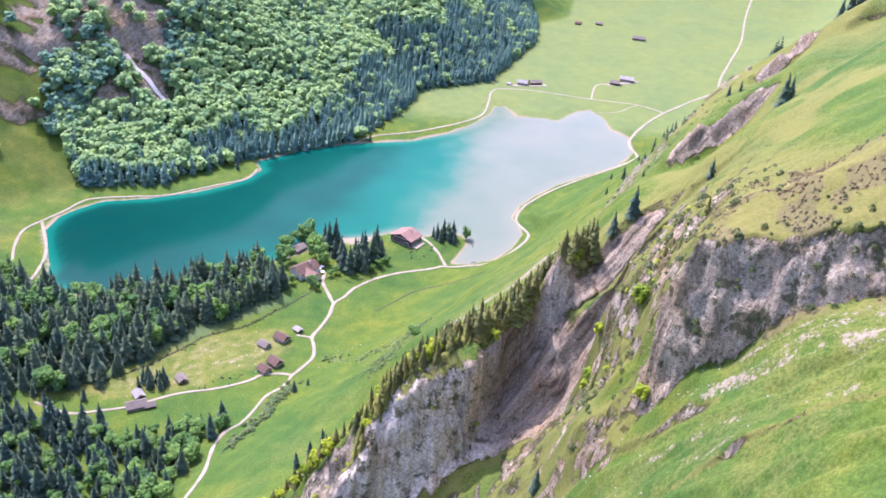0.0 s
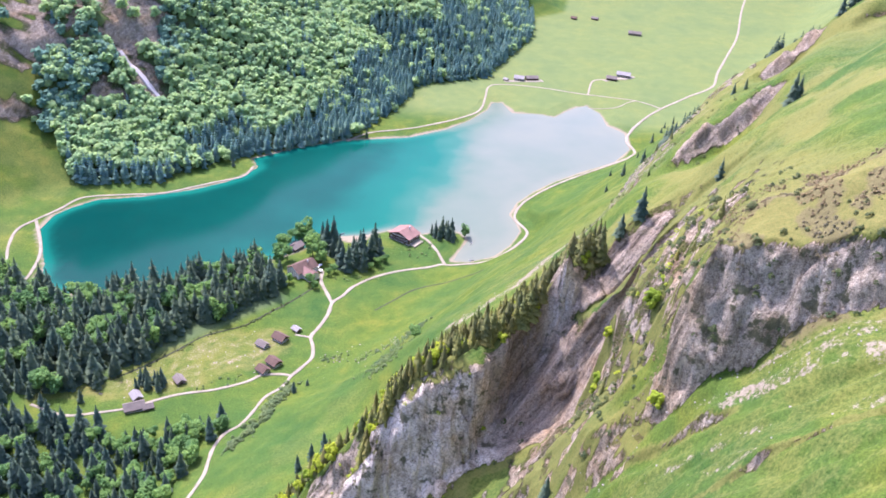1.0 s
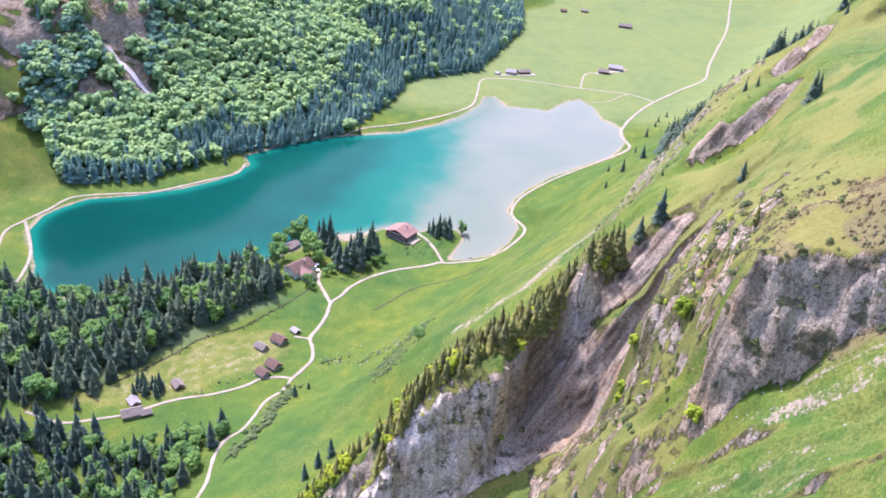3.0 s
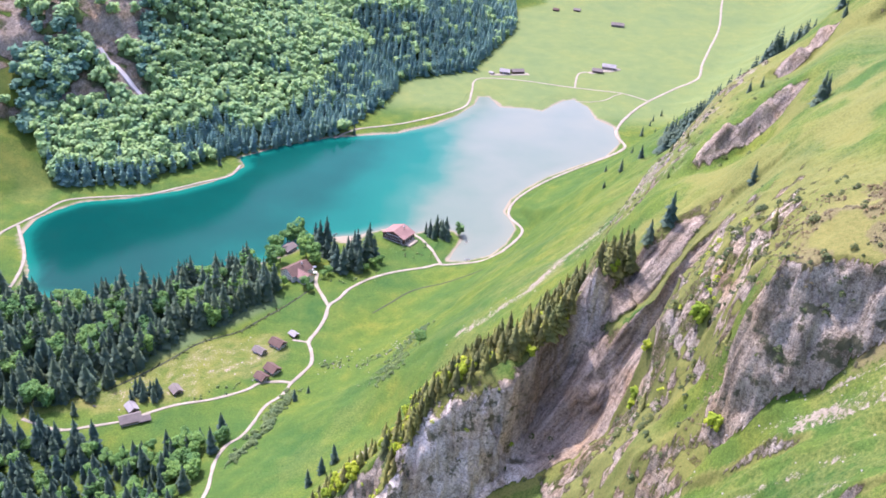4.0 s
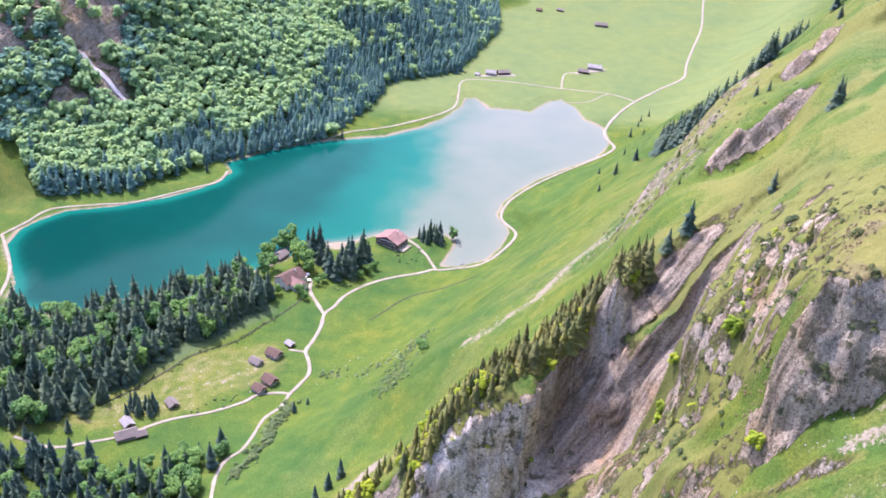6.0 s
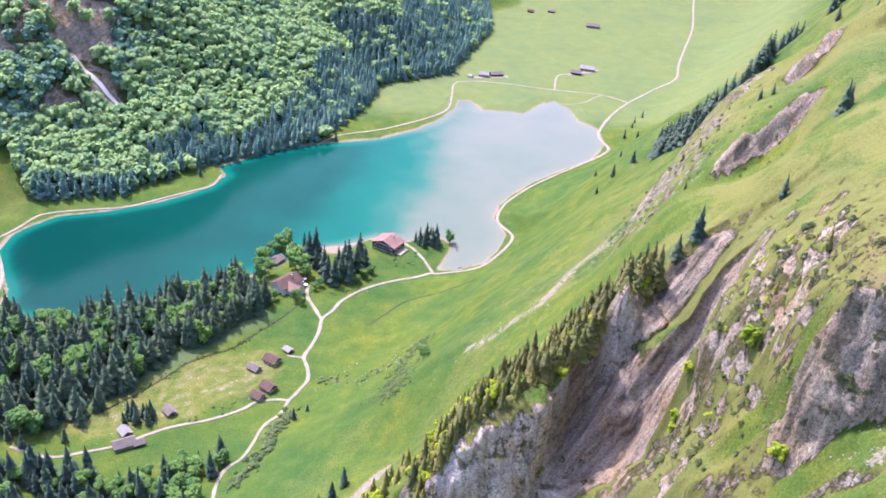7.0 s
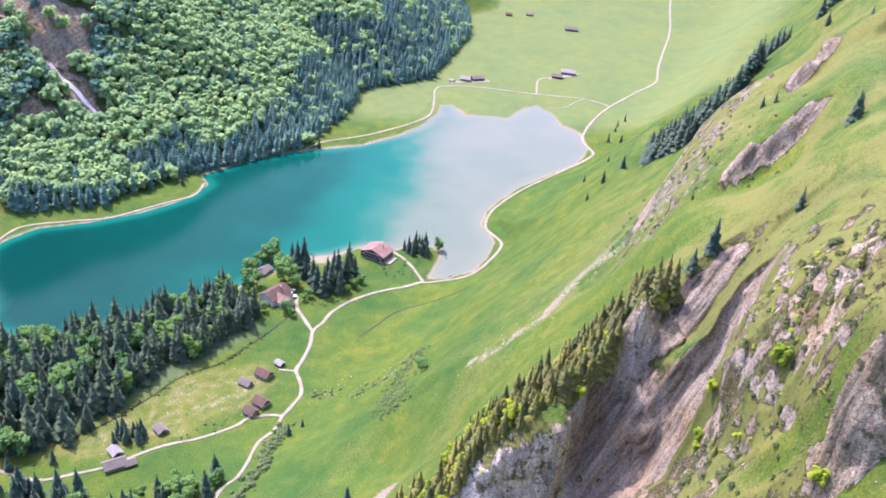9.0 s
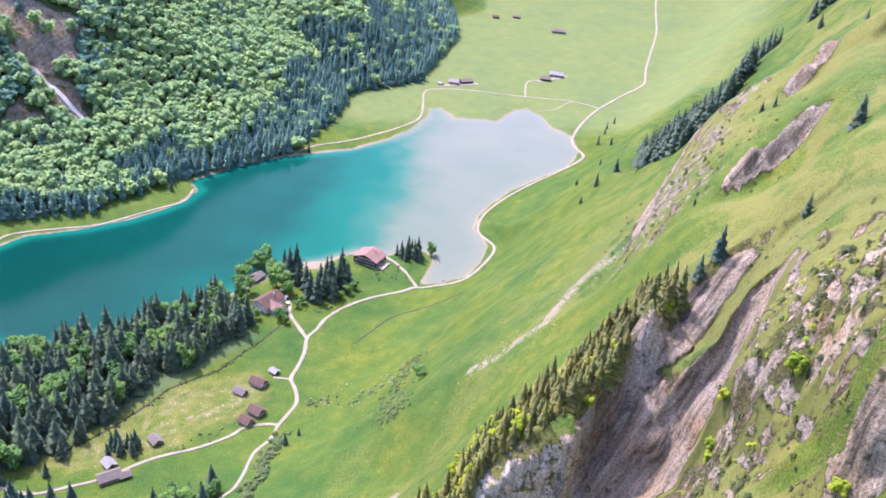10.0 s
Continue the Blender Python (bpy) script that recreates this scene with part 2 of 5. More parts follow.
def valley(x, y):
    """Height of the land, and how bare its rock lies."""
    x, y = np.asarray(x, float), np.asarray(y, float)
    d, s = hill_axes(x, y)
    wob = 3.0 * fractal(x / 34, y / 34, 0, 3, 5)
    near = 1 - step(-400, -330, s)
    top = curve(HILL_FAR, d - 38 * step(150, 270, s)) * (1 - near) + curve(HILL_NEAR, d, 4) * near
    low = curve(HILL_LOW, d, 5) - 0.25 * np.clip(-500 - s, 0, 200) * step(230, 150, d) 
    cut = curve(BREAK, d, 1.6) + (3.5 * fractal(d / 15, s / 40, 0, 4, 9, 0.6) + 3.0 * (np.abs(vnoise(d / 8, s / 60, 0, 19)) - 0.4)) * (1 - 0.6 * step(262, 276, d))
    width = np.interp(d, [p[0] for p in SHARP], [p[1] for p in SHARP])
    keep = step(-1, 1, (s - cut) / width)
    top = top - 9 * np.exp(-np.clip(s - cut, 0, None) / 14) * step(262, 285, d) + 4 * step(280, 300, d)
    hill = low + (top - low) * keep
    face = np.where(d > 40, 4 * keep * (1 - keep), 0) * step(6, 20, top - low)
    bare = face * 1.4 * (1 - 0.5 * np.exp(-((d - 268) / 11) ** 2))
    hill = hill - 22 * step(-50, -12, s + 0.25 * (d - 170)) * step(105, 135, d) * step(235, 210, d)
    bare = np.maximum(bare, 1.5 * step(260, 252, d) * step(130, 160, d) * (1 - keep) * step(3, 10, top - low))
    hill = hill + 15 * step(-310, -255, s) * step(174, 190, d) * (1 - step(255, 290, d)) * (1 - step(-95, -35, s + 0.2 * (d - 200)))
    hill = hill + 30 * step(-210, -110, s) * step(90, 0, s) * step(172, 205, d) * (1 - step(250, 330, d))
    rough, scar, near_zone = broken_ground(x, y)
    hill = hill + (rough - hill) * near_zone
    bare = bare + (scar - bare) * near_zone
    for run in ((264, -186, 300, -160, 3, 30),):
        lift, strip = scarp(d, s, *run)
        hill = hill + lift
        bare = np.maximum(bare, strip * 0.8)
    for run in ((104, 388, 160, 413, 6.5, 24), (160, 463, 209, 503, 5, 16), (58, 188, 82, 170, 1.9, 9), (66, 144, 104, 130, 1.3, 6)):
        lift, strip = fin(x, y, *run)
        hill = hill + lift
        bare = np.maximum(bare, strip)
    amp = step(-10, 60, d)
    hill = hill + amp * (wob * 0.8 + 1.1 * fractal(x / 9, y / 9, 0, 3, 12) * (0.4 + face)) + (3.5 - 2.6 * near_zone) * np.clip(bare, 0, 2) * step(120, 150, d) * fractal(x / 17, y / 17, 0, 3, 14, 0.6)
    # small terraces on the near pasture
    hill = hill + step(-505, -520, s) * step(240, 280, d) * (1.0 * np.sin((s + 0.12 * d + 7 * vnoise(x / 16, y / 16, 0, 33)) / 2.6) + 0.5 * np.sin((s + 5 * vnoise(x / 9, y / 9, 0, 34)) / 1.2))
    inland = offset_from(FOOT, x, y)
    wood = curve(WOODED, np.clip(inland, -60, None), 5)
    wood = wood + step(10, 90, inland) * 7 * fractal(x / 70, y / 70, 0, 4, 21)
    # rock walls at the mountain's corner
    corner = step(-310, -400, x - 0.22 * (y - 900)) * step(60, 110, inland)
    tiers = [step(a, b, inland + 9 * vnoise(x / 24, y / 24, 0, 8)) for a, b in ((88, 104), (138, 156), (205, 228))]
    wood = wood + corner * (10 * tiers[0] + 14 * tiers[1] + 16 * tiers[2])
    banded = sum(4 * t * (1 - t) for t in tiers)
    ravine = np.abs(offset_from([(-348, 911), (-372, 921), (-394, 930), (-430, 965), (-520, 1040)], x, y))
    wood = wood - 5 * np.exp(-(ravine / 16) ** 2) * step(20, 70, inland)
    floor = 2.4 + 0.010 * np.clip(y - 1150, 0, None) + 0.00012 * np.clip(y - 1500, 0, None) ** 2 + 0.5 * fractal(x / 40, y / 40, 0, 2, 3)
    floor = floor - 6 * step(430, 330, y) * step(-110, -170, x)
    z = floor + hill + wood
    shore = -offset_from(LAKE, x, y, True)
    cap = 0.12 + np.where(shore < 16, 0.12 * shore, 0.12 * 16 + 1.15 * (shore - 16))
    blend = np.clip(0.5 + 0.5 * (cap - z) / 3.0, 0, 1)
    dry = cap + (z - cap) * blend - 3.0 * blend * (1 - blend) * 0.5
    z = np.where(shore > 0, np.maximum(dry, 0.12 + 0.02 * np.clip(shore, 0, 6)), -np.minimum(7.0, 0.05 - 0.13 * shore))
    crag = offset_from([(-560, 900), (-590, 850), (-500, 850), (-462, 894), (-405, 938), (-385, 928), (-350, 917), (-340, 960), (-346, 1010), (-380, 1060), (-480, 1050)], x, y, True)
    bare = np.maximum(bare, 0.95 * step(-6, 8, crag + 14 * fractal(x / 22, y / 22, 0, 3, 18)) * (1 - 0.85 * step(0.15, 0.5, fractal(x / 30, y / 16, 0, 3, 20))))
    cliff = corner * np.clip(banded + 0.55 * step(-0.1, 0.5, fractal(x / 26, y / 26, 0, 3, 17)), 0, 1)
    bare = np.maximum(bare, cliff)
    bare = np.maximum(bare, 0.8 * np.exp(-(ravine / 8) ** 2) * step(25, 60, inland))
    return z, np.clip(bare, -1, 1.5), shore, inland

# ---- materials ----
def material(name, rough=0.9, spec=0.2):
    m = bpy.data.materials.new(name)
    m.use_nodes = True
    b = m.node_tree.nodes["Principled BSDF"]
    b.inputs["Roughness"].default_value = rough
    b.inputs["Specular IOR Level"].default_value = spec
    return m, m.node_tree.nodes, m.node_tree.links, b


def ramp(nodes, stops):
    r = nodes.new("ShaderNodeValToRGB")
    while len(r.color_ramp.elements) < len(stops):
        r.color_ramp.elements.new(0.5)
    for e, (p, c) in zip(r.color_ramp.elements, stops):
        e.position, e.color = p, (*c, 1)
    return r


def grain(nodes, links, scale, detail=4, rough=0.55, coords=None, squash=None):
    n = nodes.new("ShaderNodeTexNoise")
    n.inputs["Scale"].default_value, n.inputs["Detail"].default_value, n.inputs["Roughness"].default_value = scale, detail, rough
    if coords is not None:
        if squash:
            mp = nodes.new("ShaderNodeMapping")
            mp.inputs["Scale"].default_value = squash[:3]
            if len(squash) > 3:
                mp.inputs["Rotation"].default_value = [radians(a) for a in squash[3:]]
            links.new(coords, mp.inputs[0])
            links.new(mp.outputs[0], n.inputs["Vector"])
        else:
            links.new(coords, n.inputs["Vector"])
    return n


def mix(nodes, links, fac, a, b, blend="MIX"):
    x = nodes.new("ShaderNodeMix")
    x.data_type, x.blend_type = "RGBA", blend
    for sock, v in ((x.inputs[0], fac), (x.inputs[6], a), (x.inputs[7], b)):
        if isinstance(v, (int, float)):
            sock.default_value = v
        elif isinstance(v, tuple):
            sock.default_value = (*v, 1)
        else:
            links.new(v, sock)
    return x.outputs[2]


def calc(nodes, links, op, a, b=0.0, clamp=False):
    x = nodes.new("ShaderNodeMath")
    x.operation, x.use_clamp = op, clamp
    for sock, v in zip(x.inputs, (a, b)):
        if isinstance(v, (int, float)):
            sock.default_value = v
        else:
            links.new(v, sock)
    return x.outputs[0]


def bump(nodes, links, bsdf, height, distance, strength=1.0):
    b = nodes.new("ShaderNodeBump")
    b.inputs["Distance"].default_value, b.inputs["Strength"].default_value = distance, strength
    links.new(height, b.inputs["Height"])
    links.new(b.outputs[0], bsdf.inputs["Normal"])


def plain(name, color, rough=0.85, scale=2.0, spread=0.25, spec=0.2, relief=0.02):
    """A surface of one colour with grain and larger stains."""
    m, n, l, b = material(name, rough, spec)
    at = n.new("ShaderNodeTexCoord").outputs["Object"]
    fine, wide = grain(n, l, scale, 5, 0.6, at), grain(n, l, scale / 7, 3, 0.5, at)
    dark, light = tuple(c * (1 - spread) for c in color), tuple(min(1, c * (1 + spread)) for c in color)
    c = mix(n, l, fine.outputs["Fac"], dark, light)
    w = ramp(n, [(0.3, (0.78, 0.78, 0.78)), (0.7, (1.1, 1.1, 1.1))])
    l.new(wide.outputs["Fac"], w.inputs[0])
    l.new(mix(n, l, 1.0, c, w.outputs[0], "MULTIPLY"), b.inputs["Base Color"])
    bump(n, l, b, fine.outputs["Fac"], relief)
    return m


def calc_vec(nodes, links, a, scale):
    x = nodes.new("ShaderNodeVectorMath")
    x.operation = "SCALE"
    links.new(a, x.inputs[0])
    x.inputs["Scale"].default_value = scale
    return x.outputs[0]


# the rock's bedding: down the gullies, and the two directions across
BED_A, BED_B, BED_C = (-0.580, -0.360, -0.731), (0.527, -0.850, 0.0), (-0.621, -0.385, 0.683)


def ground_material():
    m, n, l, b = material("alpine_ground", 0.95, 0.1)
    geo = n.new("ShaderNodeNewGeometry")
    at = geo.outputs["Position"]

    def mask(name):
        a = n.new("ShaderNodeAttribute")
        a.attribute_name = name
        return a.outputs["Fac"]
    wide, mid, fine, tuft = grain(n, l, 0.012, 3, 0.5, at), grain(n, l, 0.06, 4, 0.6, at), grain(n, l, 0.95, 6, 0.7, at), grain(n, l, 2.6, 3, 0.6, at)
    lush = ramp(n, [(0.3, (0.043, 0.086, 0.016)), (0.5, (0.063, 0.104, 0.017)), (0.68, (0.094, 0.120, 0.020))])
    l.new(mid.outputs["Fac"], lush.inputs[0])
    meadow = ramp(n, [(0.34, (0.66, 0.86, 0.95)), (0.48, (0.95, 1.0, 0.95)), (0.62, (1.13, 1.05, 0.86))])
    l.new(wide.outputs["Fac"], meadow.inputs[0])
    grass = mix(n, l, 1.0, lush.outputs[0], meadow.outputs[0], "MULTIPLY")
    blades = ramp(n, [(0.30, (0.52, 0.58, 0.54)), (0.5, (0.98, 1.0, 0.97)), (0.66, (1.36, 1.30, 1.15))])
    l.new(fine.outputs["Fac"], blades.inputs[0])
    grass = mix(n, l, 0.9, grass, blades.outputs[0], "MULTIPLY")
    tufts = ramp(n, [(0.34, (0.60, 0.64, 0.60)), (0.52, (1.0, 1.0, 1.0)), (0.68, (1.22, 1.2, 1.15))])
    l.new(tuft.outputs["Fac"], tufts.inputs[0])
    grass = mix(n, l, 0.8, grass, tufts.outputs[0], "MULTIPLY")
    # paler, less saturated grass on the far valley floor
    grass = mix(n, l, mask("far_floor"), grass, mix(n, l, 0.6, mix(n, l, 1.0, grass, (1.4, 1.3, 2.0), "MULTIPLY"), (0.125, 0.158, 0.054)))
    # withered grass and bare earth
    dry = mix(n, l, tuft.outputs["Fac"], (0.112, 0.112, 0.026), (0.210, 0.186, 0.056))
    grass = mix(n, l, calc(n, l, "MULTIPLY", calc(n, l, "SUBTRACT", calc(n, l, "ADD", calc(n, l, "MULTIPLY", mask("dry"), 0.63), fine.outputs["Fac"]), 0.62), 1.5, True), grass, dry)
    # brown leafless heath on the cliff's brow
    grass = mix(n, l, calc(n, l, "MULTIPLY", calc(n, l, "ADD", mask("heath"), calc(n, l, "SUBTRACT", calc(n, l, "MULTIPLY", fine.outputs["Fac"], 2.0), 1.25)), 1.6, True), grass, mix(n, l, tuft.outputs["Fac"], (0.088, 0.082, 0.030), (0.170, 0.150, 0.060)))
    # leaf litter under the woods
    grass = mix(n, l, mask("litter"), grass, (0.075, 0.110, 0.045))
    # limestone, banded along the strata, with stains and ledges
    def along(direction):
        v = n.new("ShaderNodeVectorMath")
        v.operation = "DOT_PRODUCT"
        l.new(at, v.inputs[0])
        v.inputs[1].default_value = direction
        return v.outputs["Value"]
    beds = n.new("ShaderNodeCombineXYZ")
    for axis, (vec, scale) in enumerate(((BED_A, 0.014), (BED_B, 0.34), (BED_C, 0.34))):
        l.new(along(tuple(c * scale for c in vec)), beds.inputs[axis])
    layers = grain(n, l, 1.0, 6, 0.58, beds.outputs[0])
    walls = grain(n, l, 1.0, 7, 0.66, at, (0.17, 0.17, 0.06))
    speck = grain(n, l, 0.9, 7, 0.72, at)
    brown = ramp(n, [(0.36, (0.125, 0.106, 0.084)), (0.45, (0.218, 0.187, 0.148)), (0.55, (0.278, 0.240, 0.190)), (0.66, (0.345, 0.302, 0.242))])
    l.new(layers.outputs["Fac"], brown.inputs[0])
    tan = ramp(n, [(0.30, (0.125, 0.106, 0.077)), (0.43, (0.235, 0.207, 0.158)), (0.56, (0.325, 0.290, 0.228)), (0.70, (0.43, 0.390, 0.312))])
    l.new(walls.outputs["Fac"], tan.inputs[0])
    pale = ramp(n, [(0.30, (0.225, 0.205, 0.172)), (0.42, (0.420, 0.390, 0.336)), (0.54, (0.565, 0.532, 0.466)), (0.70, (0.68, 0.648, 0.572))])
    l.new(walls.outputs["Fac"], pale.inputs[0])
    stone = mix(n, l, mask("slab"), mix(n, l, mask("chalk"), tan.outputs[0], pale.outputs[0]), brown.outputs[0])
    band = mix(n, l, mask("slab"), walls.outputs["Fac"], layers.outputs["Fac"])
    crack = ramp(n, [(0.36, (0.45, 0.42, 0.39)), (0.46, (0.95, 0.94, 0.93)), (0.64, (1.32, 1.30, 1.26))])
    l.new(speck.outputs["Fac"], crack.inputs[0])
    ochre = ramp(n, [(0.36, (0.98, 0.99, 0.92)), (0.52, (1.01, 0.97, 0.84)), (0.68, (0.99, 0.85, 0.62))])
    hue = grain(n, l, 0.05, 4, 0.6, at)
    l.new(hue.outputs["Fac"], ochre.inputs[0])
    rock = mix(n, l, 0.95, stone, crack.outputs[0], "MULTIPLY")
    grit = ramp(n, [(0.35, (0.56, 0.54, 0.52)), (0.5, (1.0, 1.0, 1.0)), (0.64, (1.36, 1.35, 1.33))])
    l.new(grain(n, l, 2.7, 3, 0.65, at).outputs["Fac"], grit.inputs[0])
    rock = mix(n, l, 0.85, rock, grit.outputs[0], "MULTIPLY")
    joints = n.new("ShaderNodeTexVoronoi")
    joints.feature = "DISTANCE_TO_EDGE"
    joints.inputs["Scale"].default_value = 1.0
    jm = n.new("ShaderNodeMapping")
    jm.inputs["Scale"].default_value = (0.19, 0.19, 0.09)
    l.new(mix(n, l, 0.06, at, calc_vec(n, l, speck.outputs["Color"], 60.0)), jm.inputs[0])
    l.new(jm.outputs[0], joints.inputs["Vector"])
    seam = ramp(n, [(0.0, (0.42, 0.38, 0.35)), (0.07, (1, 1, 1))])
    l.new(joints.outputs["Distance"], seam.inputs[0])
    rock = mix(n, l, calc(n, l, "SUBTRACT", 0.6, calc(n, l, "MULTIPLY", mask("slab"), 0.6)), rock, seam.outputs[0], "MULTIPLY")
    rock = mix(n, l, 1.0, rock, ochre.outputs[0], "MULTIPLY")
    herb = grain(n, l, 0.16, 6, 0.68, at)
    moss = ramp(n, [(0.555, (0, 0, 0)), (0.60, (1, 1, 1))])
    l.new(herb.outputs["Fac"], moss.inputs[0])
    rock = mix(n, l, calc(n, l, "MULTIPLY", moss.outputs[0], calc(n, l, "SUBTRACT", 0.85, calc(n, l, "MULTIPLY", mask("slab"), 0.6))), rock, (0.070, 0.078, 0.034))
    edge = calc(n, l, "ADD", mask("rock"), calc(n, l, "MULTIPLY", calc(n, l, "SUBTRACT", fine.outputs["Fac"], 0.5), 0.9))
    edge = calc(n, l, "MULTIPLY", calc(n, l, "SUBTRACT", edge, 0.40), 5.0, True)
    col = mix(n, l, edge, grass, rock)
    # rubble and scree
    pebble = grain(n, l, 0.7, 6, 0.8, at)
    rub = ramp(n, [(0.35, (0.11, 0.094, 0.058)), (0.62, (0.255, 0.225, 0.155))])
    l.new(pebble.outputs["Fac"], rub.inputs[0])
    loose = calc(n, l, "ADD", mask("scree"), calc(n, l, "MULTIPLY", calc(n, l, "SUBTRACT", pebble.outputs["Fac"], 0.5), 2.2))
    loose = calc(n, l, "MULTIPLY", calc(n, l, "SUBTRACT", loose, 0.45), 5.0, True)
    col = mix(n, l, loose, col, rub.outputs[0])
    # shore gravel, and the pale bed that darkens with depth
    sand = mix(n, l, tuft.outputs["Fac"], (0.155, 0.132, 0.080), (0.25, 0.218, 0.145))
    col = mix(n, l, mask("shore"), col, sand)
    l.new(col, b.inputs["Base Color"])
    h = mix(n, l, edge, calc(n, l, "MULTIPLY", fine.outputs["Fac"], 0.28), calc(n, l, "ADD", calc(n, l, "MULTIPLY", band, 2.4), calc(n, l, "MULTIPLY", speck.outputs["Fac"], 0.8)))
    bump(n, l, b, h, 1.3, 1.0)
    return m


def water_material():
    m, n, l, b = material("lake_water", 0.08, 0.06)
    at = n.new("ShaderNodeNewGeometry").outputs["Position"]
    a = n.new("ShaderNodeAttribute")
    a.attribute_name = "depth"
    wide = grain(n, l, 0.012, 3, 0.5, at)
    # low values: shallow edges, and the pale sky reflection painted into the water
    deep = ramp(n, [(0.0, (0.160, 0.168, 0.112)), (0.12, (0.128, 0.152, 0.108)), (0.24, (0.098, 0.138, 0.095)), (0.36, (0.026, 0.116, 0.078)), (0.50, (0.002, 0.100, 0.066)), (0.66, (0.0008, 0.088, 0.060)), (0.82, (0.0005, 0.054, 0.038)), (1.0, (0.0004, 0.036, 0.027))])
    l.new(calc(n, l, "ADD", a.outputs["Fac"], calc(n, l, "MULTIPLY", calc(n, l, "SUBTRACT", wide.outputs["Fac"], 0.5), 0.25)), deep.inputs[0])
    l.new(deep.outputs[0], b.inputs["Base Color"])
    b.inputs["IOR"].default_value = 1.33
    ripple = grain(n, l, 0.5, 4, 0.6, at)
    bump(n, l, b, ripple.outputs["Fac"], 0.05, 0.5)
    return m


def leaf_material(name, dark, light, trans=0.25):
    m, n, l, b = material(name, 0.7, 0.15)
    info, geo = n.new("ShaderNodeObjectInfo"), n.new("ShaderNodeNewGeometry")
    at = n.new("ShaderNodeTexCoord").outputs["Object"]
    g = grain(n, l, 0.9, 4, 0.6, at)
    c = mix(n, l, g.outputs["Fac"], dark, light)
    tone = ramp(n, [(0.0, (0.70, 0.76, 0.8)), (0.5, (1.0, 1.0, 1.0)), (1.0, (1.35, 1.2, 0.9))])
    l.new(calc(n, l, "ADD", calc(n, l, "MULTIPLY", info.outputs["Random"], 0.55), calc(n, l, "MULTIPLY", geo.outputs["Random Per Island"], 0.45)), tone.inputs[0])
    c = mix(n, l, 1.0, c, tone.outputs[0], "MULTIPLY")
    stand = ramp(n, [(0.34, (0.66, 0.80, 0.90)), (0.5, (1.0, 1.0, 1.0)), (0.64, (1.14, 1.08, 0.95))])
    l.new(grain(n, l, 0.07, 3, 0.6, geo.outputs["Position"]).outputs["Fac"], stand.inputs[0])
    c = mix(n, l, 1.0, c, stand.outputs[0], "MULTIPLY")
    l.new(c, b.inputs["Base Color"])
    if trans:
        t = n.new("ShaderNodeBsdfTranslucent")
        l.new(c, t.inputs[0])
        s = n.new("ShaderNodeMixShader")
        s.inputs[0].default_value = trans
        l.new(b.outputs[0], s.inputs[1])
        l.new(t.outputs[0], s.inputs[2])
        l.new(s.outputs[0], n["Material Output"].inputs["Surface"])
    return m


GROUND = ground_material()
WATER = water_material()
NEEDLES = leaf_material("spruce_needles", (0.041, 0.076, 0.052), (0.100, 0.152, 0.088), 0.3)
WARM_NEEDLES = leaf_material("warm_spruce_needles", (0.092, 0.104, 0.032), (0.225, 0.225, 0.068), 0.35)
YOUNG = leaf_material("larch_needles", (0.130, 0.145, 0.036), (0.260, 0.265, 0.066), 0.32)
LEAVES = leaf_material("beech_leaves", (0.098, 0.222, 0.054), (0.198, 0.350, 0.098), 0.45)
# paler copy of the beech leaves: sunlight and distance haze put into the colour
HAZED_LEAVES = leaf_material("hazed_beech_leaves", (0.258, 0.435, 0.148), (0.440, 0.600, 0.240), 0.5)
# spruce needles lightened towards blue, which paints the air's haze into them
HAZED_NEEDLES = leaf_material("hazed_spruce_needles", (0.092, 0.200, 0.188), (0.172, 0.325, 0.280), 0.45)
# darker teal copy of the far beech leaves, with shade put into the colour
SHADED_LEAVES = leaf_material("shaded_beech_leaves", (0.125, 0.260, 0.165), (0.215, 0.375, 0.225), 0.45)
FRESH = leaf_material("fresh_leaves", (0.26, 0.36, 0.02), (0.44, 0.50, 0.035), 0.5)
BARK = plain("bark", (0.085, 0.065, 0.050), 0.95, 3.0, 0.4)
GRAVEL = plain("path_gravel", (0.240, 0.216, 0.148), 0.95, 1.2, 0.2)


# ---- helpers for meshes ----
def mesh_from(name, verts, faces, mat, smooth=False):
    me = bpy.data.meshes.new(name)
    me.from_pydata([tuple(v) for v in verts], [], [tuple(f) for f in faces])
    me.materials.append(mat)
    if smooth:
        me.polygons.foreach_set("use_smooth", [True] * len(me.polygons))
    return me


def part(name, bm, mat, parent, label=""):
    me = bpy.data.meshes.new(name)
    bm.to_mesh(me)
    bm.free()
    me.materials.append(mat)
    ob = new(name, me)
    ob.parent = parent
    return tagged(ob, label)


def land(x, y):
    """Height of the ground sheet at any place."""
    i = np.clip(np.searchsorted(gx, x) - 1, 0, len(gx) - 2)
    j = np.clip(np.searchsorted(gy, y) - 1, 0, len(gy) - 2)
    u, v = (x - gx[i]) / (gx[i + 1] - gx[i]), (y - gy[j]) / (gy[j + 1] - gy[j])
    return (Z[j, i] * (1 - u) + Z[j, i + 1] * u) * (1 - v) + (Z[j + 1, i] * (1 - u) + Z[j + 1, i + 1] * u) * v


def height(x, y):
    return float(land(np.array([x]), np.array([y]))[0])


def spans(*runs):
    return np.unique(np.concatenate([np.arange(a, b, c) for a, b, c in runs]))


